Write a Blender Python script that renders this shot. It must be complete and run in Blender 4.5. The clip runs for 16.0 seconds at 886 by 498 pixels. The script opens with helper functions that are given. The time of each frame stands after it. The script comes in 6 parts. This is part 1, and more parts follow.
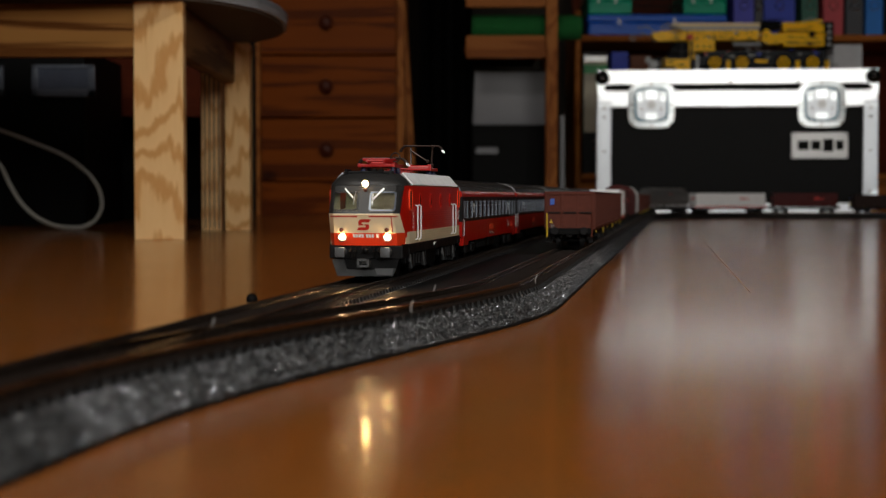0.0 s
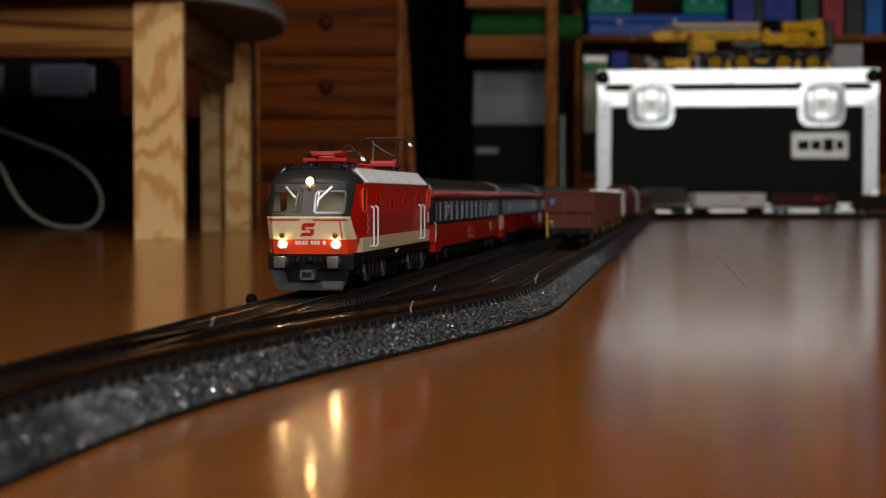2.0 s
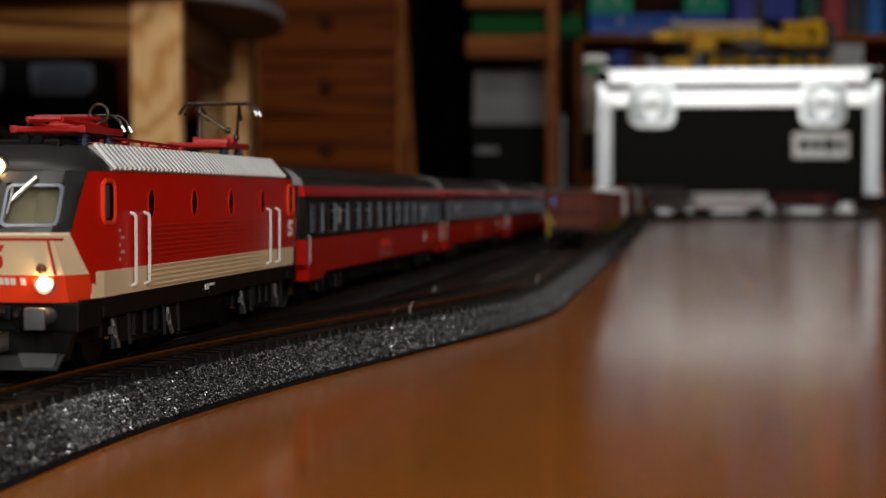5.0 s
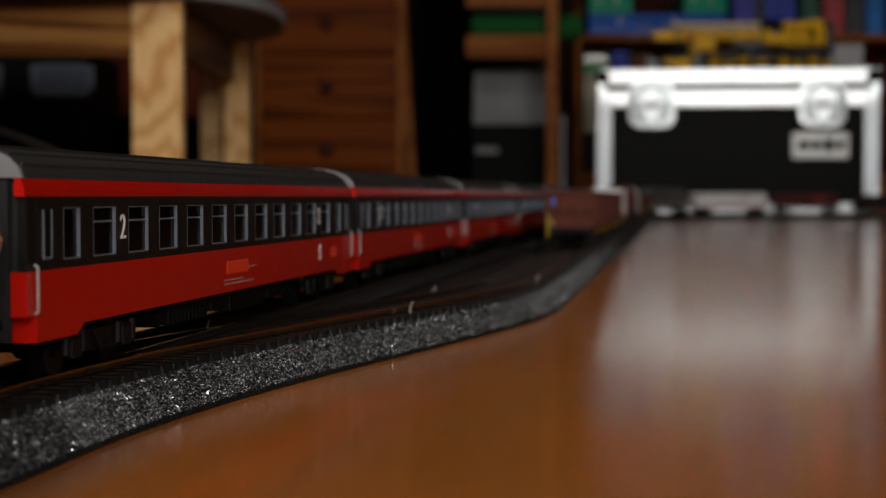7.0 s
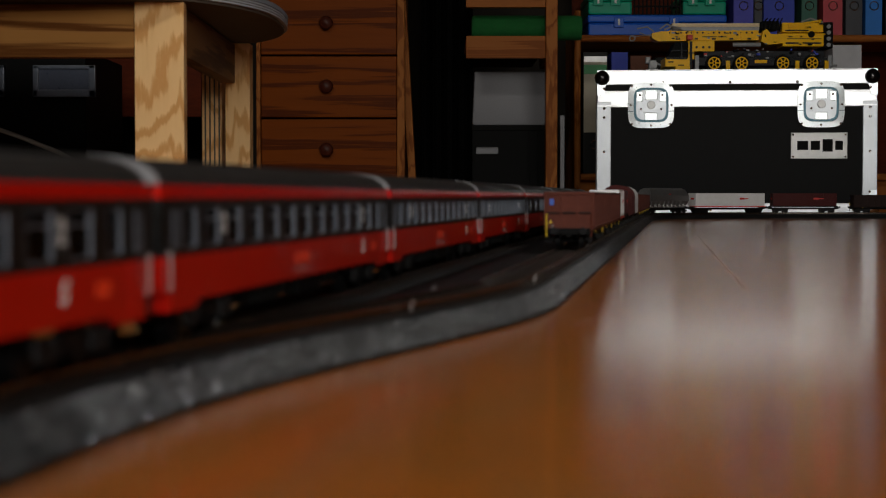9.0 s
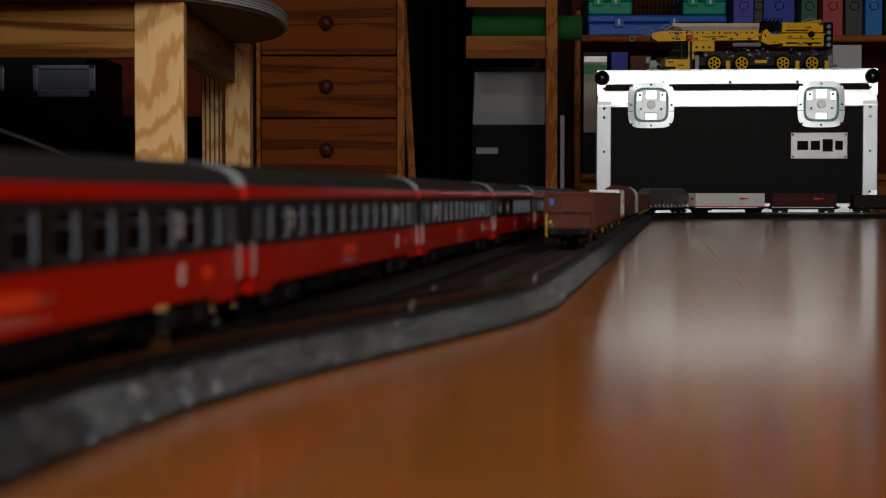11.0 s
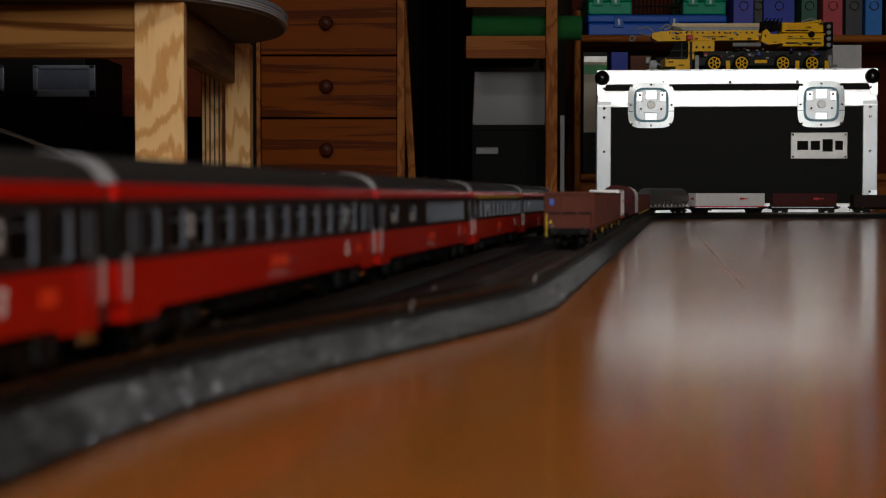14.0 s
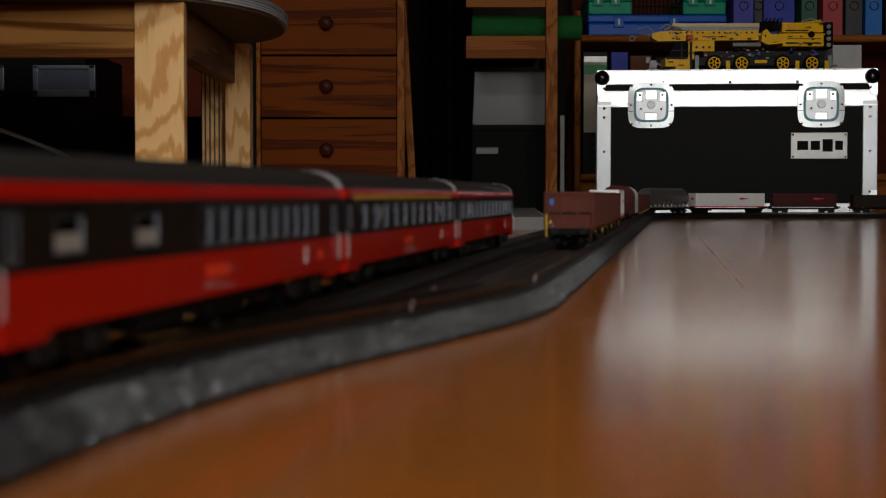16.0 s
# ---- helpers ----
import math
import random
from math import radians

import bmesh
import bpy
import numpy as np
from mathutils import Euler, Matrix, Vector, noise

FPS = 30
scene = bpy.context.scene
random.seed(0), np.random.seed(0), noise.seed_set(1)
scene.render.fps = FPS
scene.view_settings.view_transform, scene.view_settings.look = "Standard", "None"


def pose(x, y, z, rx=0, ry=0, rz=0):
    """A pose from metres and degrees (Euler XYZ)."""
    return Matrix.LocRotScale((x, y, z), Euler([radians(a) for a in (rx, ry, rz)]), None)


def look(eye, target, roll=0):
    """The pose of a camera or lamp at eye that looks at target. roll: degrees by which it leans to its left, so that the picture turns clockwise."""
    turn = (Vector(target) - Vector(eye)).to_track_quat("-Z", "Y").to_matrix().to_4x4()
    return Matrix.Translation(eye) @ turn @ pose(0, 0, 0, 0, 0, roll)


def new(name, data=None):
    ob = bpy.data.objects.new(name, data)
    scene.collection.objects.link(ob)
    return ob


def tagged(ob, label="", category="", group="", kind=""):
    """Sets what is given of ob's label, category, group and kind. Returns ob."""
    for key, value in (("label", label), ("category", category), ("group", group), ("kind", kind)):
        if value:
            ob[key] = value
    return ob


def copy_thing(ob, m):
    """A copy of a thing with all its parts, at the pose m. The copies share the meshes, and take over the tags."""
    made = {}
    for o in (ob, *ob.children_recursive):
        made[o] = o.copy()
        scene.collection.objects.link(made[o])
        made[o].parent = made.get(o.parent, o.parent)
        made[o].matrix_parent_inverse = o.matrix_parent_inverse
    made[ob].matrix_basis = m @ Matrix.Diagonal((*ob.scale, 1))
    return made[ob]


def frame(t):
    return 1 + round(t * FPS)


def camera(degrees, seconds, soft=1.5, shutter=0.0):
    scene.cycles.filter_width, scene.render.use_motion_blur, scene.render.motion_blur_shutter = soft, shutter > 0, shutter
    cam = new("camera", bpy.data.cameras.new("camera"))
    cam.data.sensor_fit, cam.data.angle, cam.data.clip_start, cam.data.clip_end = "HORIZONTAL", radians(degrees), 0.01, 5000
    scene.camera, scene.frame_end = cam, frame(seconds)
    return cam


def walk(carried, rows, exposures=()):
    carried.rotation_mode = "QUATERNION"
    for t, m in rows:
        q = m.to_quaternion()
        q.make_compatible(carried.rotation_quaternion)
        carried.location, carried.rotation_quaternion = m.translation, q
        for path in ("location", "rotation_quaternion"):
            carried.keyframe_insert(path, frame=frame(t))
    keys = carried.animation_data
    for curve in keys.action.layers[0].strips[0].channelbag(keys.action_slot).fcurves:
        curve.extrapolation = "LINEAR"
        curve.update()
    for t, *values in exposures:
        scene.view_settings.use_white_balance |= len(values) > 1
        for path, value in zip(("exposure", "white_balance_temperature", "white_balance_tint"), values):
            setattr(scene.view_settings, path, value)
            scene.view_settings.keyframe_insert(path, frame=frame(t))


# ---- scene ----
cam = camera(31.5, 16.0, soft=1.15)
EYE_Z = 0.0485
TILT = 90 - 1.92


def eye(d):
    # d: metres forward along the view, which stands in for the lens drawing in as it focuses near
    return pose(0, d * 0.99944, EYE_Z - d * 0.0335, TILT, 0, 0)


CAMERA_ROWS = [(0, eye(.006)), (1, eye(.006)), (2, eye(.008)), (2.5, eye(.0105)), (3, eye(.0125)), (3.5, eye(.0145)), (4, eye(.0165)), (5.2, eye(.0185)), (6.3, eye(.0185)),
               (6.5, eye(.018)), (7, eye(.015)), (7.5, eye(.0075)), (8, eye(.0015)), (8.5, eye(0)), (12, eye(0)), (16, eye(0))]
walk(cam, CAMERA_ROWS)

# ---- light ----
world = bpy.data.worlds.new("world")
scene.world = world
world.use_nodes = True
wn = world.node_tree.nodes
sky = wn.new("ShaderNodeTexSky")
sky.sky_type, sky.sun_disc, sky.sun_elevation, sky.sun_rotation = "NISHITA", False, radians(35), radians(200)
world.node_tree.links.new(sky.outputs[0], wn["Background"].inputs[0])
wn["Background"].inputs[1].default_value = 0.08
scene.view_settings.exposure = 0.35


def window_light(name, x, y, z, w, h, target, watts, color):
    ld = bpy.data.lights.new(name, "AREA")
    ld.shape, ld.size, ld.size_y, ld.energy, ld.color = "RECTANGLE", w, h, watts, color
    ob = new(name, ld)
    ob.matrix_world = look((x, y, z), target)
    return ob


window_light("window_daylight", .74, -1.93, 1.0, 1.9, 1.0, (.74, 5, 1.0), 31, (1.0, 0.955, 0.88))
window_light("roof_window_daylight", -1.08, -1.58, 2.44, .68, .7, (-1.08, -1.58, 0), 56, (1.0, 0.945, 0.86))

# the lens draws its focus from the locomotive to the near rails and then to the far end of the room
FOCUS = [(0, .80), (1, .74), (2, .63), (3, .54), (3.5, .49), (4, .45), (5.2, .37), (6.5, .35), (7, .38), (7.5, .56), (8, 1.1), (8.5, 2.6), (9, 3.2), (12, 3.2), (16, 3.2)]
focus = new("focus_point")
focus.empty_display_size = .01
walk(focus, [(t, pose(0, d, EYE_Z)) for t, d in FOCUS])
cam.data.dof.use_dof, cam.data.dof.focus_object, cam.data.dof.aperture_fstop = True, focus, 21

# ---- materials ----


def mat(name, color, rough=0.5, metal=0.0, vary=0.15, scale=40.0, bump=0.0, bump_scale=200.0, stretch=(1, 1, 1), spec=0.5, coat=0.0, rough_vary=0.1):
    m = bpy.data.materials.new(name)
    m.use_nodes = True
    n, l = m.node_tree.nodes, m.node_tree.links
    p = n["Principled BSDF"]
    p.inputs["Metallic"].default_value = metal
    p.inputs["Specular IOR Level"].default_value = spec
    p.inputs["Coat Weight"].default_value = coat
    tc = n.new("ShaderNodeTexCoord")
    mp = n.new("ShaderNodeMapping")
    mp.inputs["Scale"].default_value = stretch
    l.new(tc.outputs["Object"], mp.inputs[0])
    big = n.new("ShaderNodeTexNoise")
    big.inputs["Scale"].default_value, big.inputs["Detail"].default_value = scale, 5
    l.new(mp.outputs[0], big.inputs["Vector"])
    fine = n.new("ShaderNodeTexNoise")
    fine.inputs["Scale"].default_value, fine.inputs["Detail"].default_value = bump_scale, 4
    l.new(mp.outputs[0], fine.inputs["Vector"])
    add = n.new("ShaderNodeMath")
    add.operation = "ADD"
    l.new(big.outputs[0], add.inputs[0])
    l.new(fine.outputs[0], add.inputs[1])
    ramp = n.new("ShaderNodeMapRange")
    ramp.inputs[1].default_value, ramp.inputs[2].default_value = 0.6, 1.4
    ramp.inputs[3].default_value, ramp.inputs[4].default_value = 1 - vary, 1 + vary
    l.new(add.outputs[0], ramp.inputs[0])
    mix = n.new("ShaderNodeMix")
    mix.data_type, mix.blend_type = "RGBA", "MULTIPLY"
    mix.inputs[0].default_value = 1
    mix.inputs[6].default_value = (*color, 1)
    l.new(ramp.outputs[0], mix.inputs[7])
    l.new(mix.outputs[2], p.inputs["Base Color"])
    rr = n.new("ShaderNodeMapRange")
    rr.inputs[1].default_value, rr.inputs[2].default_value = 0.3, 0.7
    rr.inputs[3].default_value, rr.inputs[4].default_value = max(0.02, rough - rough_vary * rough), min(1, rough + rough_vary * rough)
    l.new(fine.outputs[0], rr.inputs[0])
    l.new(rr.outputs[0], p.inputs["Roughness"])
    if bump:
        b = n.new("ShaderNodeBump")
        b.inputs["Strength"].default_value, b.inputs["Distance"].default_value = 1.0, bump
        l.new(fine.outputs[0], b.inputs["Height"])
        l.new(b.outputs[0], p.inputs["Normal"])
    return m


def wood(name, light, dark, rough=0.5, axis="Z", rings=14.0, knots=0.0, contrast=1.0, climb=0.0):
    # long soft grain along the given axis, with wavy figure
    m = bpy.data.materials.new(name)
    m.use_nodes = True
    n, l = m.node_tree.nodes, m.node_tree.links
    p = n["Principled BSDF"]
    tc = n.new("ShaderNodeTexCoord")
    mp = n.new("ShaderNodeMapping")
    mp.inputs["Scale"].default_value = {"Z": (1, 1, .42), "X": (.055, 1, 1), "Y": (1, .12, 1)}[axis]
    l.new(tc.outputs["Object"], mp.inputs[0])
    info = n.new("ShaderNodeObjectInfo")
    off = n.new("ShaderNodeVectorMath")
    off.operation = "ADD"
    l.new(mp.outputs[0], off.inputs[0])
    l.new(info.outputs["Random"], off.inputs[1])
    no = n.new("ShaderNodeTexNoise")
    no.inputs["Scale"].default_value, no.inputs["Detail"].default_value, no.inputs["Distortion"].default_value = rings, 2, .6
    l.new(off.outputs[0], no.inputs["Vector"])
    mul = n.new("ShaderNodeMath")
    mul.operation = "MULTIPLY"
    mul.inputs[1].default_value = 5
    l.new(no.outputs[0], mul.inputs[0])
    # cathedral figure: rings climb along the board and jitter with the fibres
    sep = n.new("ShaderNodeSeparateXYZ")
    l.new(tc.outputs["Object"], sep.inputs[0])
    up = n.new("ShaderNodeMath")
    up.operation = "MULTIPLY_ADD"
    up.inputs[1].default_value = climb
    l.new(sep.outputs["Z"], up.inputs[0])
    l.new(mul.outputs[0], up.inputs[2])
    fibre_map = n.new("ShaderNodeMapping")
    fibre_map.inputs["Scale"].default_value = {"Z": (1, 1, .07), "X": (.03, 1, 1), "Y": (1, .05, 1)}[axis]
    l.new(tc.outputs["Object"], fibre_map.inputs[0])
    fibre = n.new("ShaderNodeTexNoise")
    fibre.inputs["Scale"].default_value, fibre.inputs["Detail"].default_value = 170, 3
    l.new(fibre_map.outputs[0], fibre.inputs["Vector"])
    jit = n.new("ShaderNodeMath")
    jit.operation = "MULTIPLY_ADD"
    jit.inputs[1].default_value = .9
    l.new(fibre.outputs[0], jit.inputs[0])
    l.new(up.outputs[0], jit.inputs[2])
    saw = n.new("ShaderNodeMath")
    saw.operation = "FRACT"
    l.new(jit.outputs[0], saw.inputs[0])
    # slow rise, quick but soft fall of each ring
    fr = n.new("ShaderNodeFloatCurve")
    cv = fr.mapping.curves[0]
    cv.points[0].location, cv.points[1].location = (0, .1), (1, .1)
    cv.points.new(.4, .3)
    cv.points.new(.75, .85)
    fr.mapping.update()
    l.new(saw.outputs[0], fr.inputs["Value"])
    fine = n.new("ShaderNodeTexNoise")
    fine.inputs["Scale"].default_value, fine.inputs["Detail"].default_value = 260, 4
    l.new(off.outputs[0], fine.inputs["Vector"])
    ad = n.new("ShaderNodeMath")
    ad.operation = "MULTIPLY_ADD"
    ad.inputs[1].default_value = 0.34
    l.new(fine.outputs[0], ad.inputs[0])
    l.new(fr.outputs[0], ad.inputs[2])
    cr = n.new("ShaderNodeValToRGB")
    cr.color_ramp.elements[0].position, cr.color_ramp.elements[0].color = 0.5 - .35 * contrast, (*light, 1)
    cr.color_ramp.elements[1].position, cr.color_ramp.elements[1].color = 1.25, (*dark, 1)
    mid = cr.color_ramp.elements.new(0.72)
    mid.color = tuple(a * .75 + b * .25 for a, b in zip((*light, 1), (*dark, 1)))
    l.new(ad.outputs[0], cr.inputs[0])
    out = cr.outputs[0]
    if knots:
        vo = n.new("ShaderNodeTexVoronoi")
        vo.inputs["Scale"].default_value = knots
        mp2 = n.new("ShaderNodeMapping")
        mp2.inputs["Scale"].default_value = (.6, 1, 1)
        l.new(tc.outputs["Object"], mp2.inputs[0])
        ad2 = n.new("ShaderNodeVectorMath")
        l.new(mp2.outputs[0], ad2.inputs[0])
        l.new(info.outputs["Random"], ad2.inputs[1])
        l.new(ad2.outputs[0], vo.inputs["Vector"])
        kr = n.new("ShaderNodeMapRange")
        kr.inputs[1].default_value, kr.inputs[2].default_value = 0.06, 0.15
        kr.inputs[3].default_value, kr.inputs[4].default_value = 0.18, 1.0
        l.new(vo.outputs["Distance"], kr.inputs[0])
        mk = n.new("ShaderNodeMix")
        mk.data_type, mk.blend_type = "RGBA", "MULTIPLY"
        mk.inputs[0].default_value = 1
        l.new(out, mk.inputs[6])
        l.new(kr.outputs[0], mk.inputs[7])
        out = mk.outputs[2]
    l.new(out, p.inputs["Base Color"])
    p.inputs["Roughness"].default_value = rough
    p.inputs["Specular IOR Level"].default_value = .05
    b = n.new("ShaderNodeBump")
    b.inputs["Strength"].default_value, b.inputs["Distance"].default_value = 0.5, 0.0006
    l.new(ad.outputs[0], b.inputs["Height"])
    l.new(b.outputs[0], p.inputs["Normal"])
    return m


def glow(name, color, strength):
    m = bpy.data.materials.new(name)
    m.use_nodes = True
    p = m.node_tree.nodes["Principled BSDF"]
    p.inputs["Base Color"].default_value = (*color, 1)
    p.inputs["Emission Color"].default_value = (*color, 1)
    p.inputs["Emission Strength"].default_value = strength
    return m


def glass(name, color=(.8, .85, .85), rough=0.03, ior=1.45):
    m = bpy.data.materials.new(name)
    m.use_nodes = True
    p = m.node_tree.nodes["Principled BSDF"]
    p.inputs["Base Color"].default_value = (*color, 1)
    p.inputs["Transmission Weight"].default_value = 1
    p.inputs["Roughness"].default_value = rough
    p.inputs["IOR"].default_value = ior
    return m


def floor_material():
    # varnished floor: cloudy brown and orange patches, short fine streaks, worn gloss
    m = bpy.data.materials.new("floor_varnished_wood")
    m.use_nodes = True
    n, l = m.node_tree.nodes, m.node_tree.links
    p = n["Principled BSDF"]
    tc = n.new("ShaderNodeTexCoord")

    def clouds(scale, detail, stretch=(1, 1, 1), turn=0):
        mp = n.new("ShaderNodeMapping")
        mp.inputs["Scale"].default_value = stretch
        mp.inputs["Rotation"].default_value = (0, 0, turn)
        l.new(tc.outputs["Object"], mp.inputs[0])
        t = n.new("ShaderNodeTexNoise")
        t.inputs["Scale"].default_value, t.inputs["Detail"].default_value, t.inputs["Roughness"].default_value = scale, detail, .55
        l.new(mp.outputs[0], t.inputs["Vector"])
        return t.outputs[0]

    def blend(fac, lo, hi, a, b):
        r = n.new("ShaderNodeMapRange")
        r.inputs[1].default_value, r.inputs[2].default_value = lo, hi
        l.new(fac, r.inputs[0])
        x = n.new("ShaderNodeMix")
        x.data_type = "RGBA"
        l.new(r.outputs[0], x.inputs[0])
        for k, v in ((6, a), (7, b)):
            if isinstance(v, tuple):
                x.inputs[k].default_value = (*v, 1)
            else:
                l.new(v, x.inputs[k])
        return x.outputs[2]

    big = blend(clouds(9, 5), .3, .7, (.35, .115, .02), (.5, .135, .013))
    mid = blend(clouds(45, 5, (1, .5, 1)), .35, .7, big, (.36, .13, .026))
    streak = blend(clouds(220, 3, (1, .12, 1), -.15), .58, .84, mid, (.28, .09, .015))
    dust = blend(clouds(520, 2), .7, .8, streak, (.46, .25, .11))
    l.new(dust, p.inputs["Base Color"])
    rr = n.new("ShaderNodeMapRange")
    rr.inputs[3].default_value, rr.inputs[4].default_value = .16, .25
    l.new(clouds(18, 5), rr.inputs[0])
    l.new(rr.outputs[0], p.inputs["Roughness"])
    p.inputs["Coat Weight"].default_value, p.inputs["Coat Roughness"].default_value, p.inputs["Coat IOR"].default_value = .34, .1, 1.5
    p.inputs["Specular Tint"].default_value = (1, .84, .62, 1)
    return m


M_FLOOR = floor_material()
# walls and ceiling darkened in colour to keep bounce low and the room dim
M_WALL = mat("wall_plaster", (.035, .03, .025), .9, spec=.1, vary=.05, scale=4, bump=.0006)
M_CEIL = mat("ceiling_paint", (.18, .17, .16), .9, vary=.04, scale=4)
M_BED = mat("bedding_grey", (.0095, .0102, .0107), .5, spec=.3, vary=.55, scale=500, bump=.0006, bump_scale=900)
M_FLAKE = mat("bedding_flake", (.75, .78, .82), .25, .6, vary=.3, scale=700)
M_GRIT = mat("bedding_grit", (.05, .0525, .055), .35, vary=.5, scale=700, bump=.0002, bump_scale=2500)
M_SLEEPER = mat("sleeper_plastic", (.012, .0075, .0055), .5, spec=.2, vary=.25, scale=300)
M_RAIL = mat("rail_nickel", (.4, .345, .3), .2, 1, vary=.2, scale=200)
M_RED = mat("red_lacquer", (.62, .011, .004), .33, spec=.25, vary=.05, scale=60)
M_RED2 = mat("coach_red_lacquer", (.46, .007, .002), .34, spec=.25, vary=.06, scale=60)
M_ORANGE = mat("orange_red_stripe", (.9, .055, .012), .35, vary=.05, scale=60)
M_CREAM = mat("cream_lacquer", (.85, .70, .46), .38, vary=.05, scale=60)
M_GREY = mat("umber_grey_lacquer", (.028, .028, .028), .42, spec=.35, vary=.08, scale=80)
M_BAND = mat("window_band_grey", (.0065, .0066, .0064), .45, spec=.2, vary=.1, scale=80)
M_ROOF = mat("roof_grey", (.028, .027, .026), .45, spec=.4, vary=.1, scale=60)
M_GRILLE = mat("grille_silver", (.8, .81, .82), .4, .2, vary=.1, scale=150)
M_BLACK = mat("black_plastic", (.0035, .0035, .0035), .6, spec=.09, vary=.25, scale=90, bump=.00005, bump_scale=600)
M_CHASSIS = mat("chassis_dark_grey", (.005, .005, .0055), .5, spec=.15, vary=.25, scale=120)
M_BUFFER = mat("buffer_grey", (.11, .115, .12), .35, .3, vary=.15, scale=200)
M_SILVER = mat("silver_print", (.75, .75, .75), .3, .7, vary=.08, scale=200)
M_WHITE = mat("white_print", (.8, .8, .78), .5, vary=.04, scale=100)
M_REDPRINT = mat("red_print", (.55, .02, .01), .5, vary=.04, scale=100)
M_PANTO = mat("pantograph_red", (.42, .012, .01), .4, vary=.1, scale=300)
M_PANTODARK = mat("pantograph_bronze", (.05, .035, .03), .35, .6, vary=.15, scale=300)
M_TAIL = mat("tail_lens", (.16, .05, .03), .25, vary=.05)
M_PLOUGH = mat("plough_grey", (.045, .048, .05), .4, .2, vary=.15, scale=200)
M_BLUE = mat("insulator_blue", (.02, .025, .09), .3, vary=.1, scale=300)
M_GLASS = glass("tinted_glass", (.25, .28, .29), .1, 1.12)
M_CABGLASS = glass("cab_glass", (.9, .92, .92))
M_LAMP = glow("headlight_glow", (1, .60, .25), 85)
M_CABDIM = mat("cab_interior", (.3, .26, .16), .7)
M_FRAME = mat("window_frame_aluminium", (.2, .225, .27), .35, .35, vary=.1, scale=300)
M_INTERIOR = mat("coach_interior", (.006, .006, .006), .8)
M_YELLOW = mat("yellow_print", (.65, .42, .03), .5, vary=.06, scale=90)
M_FROST = mat("frosted_pane", (.34, .34, .32), .4, vary=.05)
M_RIM = mat("pale_grey_rim", (.2, .2, .21), .4, vary=.08, scale=80)
M_RUST = mat("wagon_brown", (.09, .023, .014), .55, spec=.15, vary=.2, scale=120, bump=.00006, bump_scale=700)
M_VANRED = mat("van_red", (.055, .0045, .0035), .45, spec=.15, vary=.1, scale=120)
M_VANGREY = mat("van_grey", (.3, .3, .3), .45, vary=.12, scale=120)
M_HOPPER = mat("hopper_grey", (.12, .12, .12), .4, .3, vary=.2, scale=120)
M_CONTAINER = mat("container_white", (.8, .81, .82), .45, vary=.06, scale=80)
M_DARKWAGON = mat("wagon_dark", (.02, .01, .008), .5, spec=.1, vary=.2, scale=120)
M_STEPYELLOW = mat("step_yellow", (.6, .42, .02), .5, vary=.05)
M_PANELBLUE = mat("panel_blue", (.03, .1, .45), .5, vary=.05)
# aluminium darkened for the uprights: their weaker light is put into the colour
M_ALUDIM = mat("dull_aluminium", (.5, .53, .57), .38, .8, vary=.06, scale=30, bump_scale=300, stretch=(1, 1, .1))
M_ALU = mat("brushed_aluminium", (.70, .73, .77), .3, .8, vary=.03, scale=30, bump=0, bump_scale=300, stretch=(.1, 1, 1), rough_vary=.05)
M_GLOSSBLACK = mat("gloss_black_ball", (.004, .004, .004), .12, vary=.1, spec=.5)
M_LAMINATE = mat("black_laminate", (.0035, .0035, .0038), .5, vary=.2, scale=60, bump=.0001, bump_scale=500, spec=.1)
M_ZINC = mat("zinc_plated_steel", (.86, .92, .96), .3, .7, vary=.1, scale=60)
M_CHROME = mat("chrome", (.8, .8, .8), .12, 1, vary=.03)
M_PLATE = mat("badge_silver", (.35, .35, .35), .35, .6, vary=.08, scale=90)
M_CRANE = mat("crane_yellow", (.95, .53, .003), .3, spec=.1, vary=.08, scale=60)
M_BRICKGREY = mat("brick_grey", (.25, .26, .27), .35, vary=.1, scale=80)
M_PINE = wood("pine_orange", (.235, .051, .0014), (.1, .018, .0005), .4, "X", 10, knots=7)
M_PINEZ = wood("pine_upright", (.42, .15, .035), (.24, .07, .014), .42, "Z", 16)
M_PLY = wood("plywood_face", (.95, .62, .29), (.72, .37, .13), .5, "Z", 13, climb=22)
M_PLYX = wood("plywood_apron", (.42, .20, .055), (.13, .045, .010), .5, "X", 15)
# darker copy of the plywood: the side aprons' shade is in the colour
M_PLYSHADE = wood("plywood_side", (.26, .125, .036), (.12, .05, .012), .5, "Y", 12)
M_KNOB = mat("dark_knob", (.07, .014, .006), .35, spec=.15, vary=.2, scale=60)
M_LAMTOP = mat("table_laminate", (.30, .34, .40), .4, vary=.1, scale=30)
M_UNDER = mat("table_underside", (.09, .07, .055), .7, vary=.15, scale=20)
M_GREEN = mat("green_foam", (.006, .12, .022), .9, vary=.2, scale=40, bump=.0008, bump_scale=200)
M_CLOTH = mat("black_cloth", (.003, .003, .003), .95, spec=.03, vary=.3, scale=20, bump=.0006, bump_scale=300)
M_PALEEDGE = mat("pale_plywood_edge", (.5, .53, .58), .5, vary=.15, scale=40)
M_GREYSLAB = mat("grey_slab", (.2, .2, .205), .6, vary=.12, scale=14)
M_GREYBOX = mat("pale_grey_plastic", (.24, .24, .26), .5, vary=.08, scale=10)
M_CABLE = mat("cable_white", (.3, .285, .25), .5, vary=.08, scale=80)
M_HOLDER = mat("blue_grey_plastic", (.11, .13, .17), .35, vary=.15, scale=40)
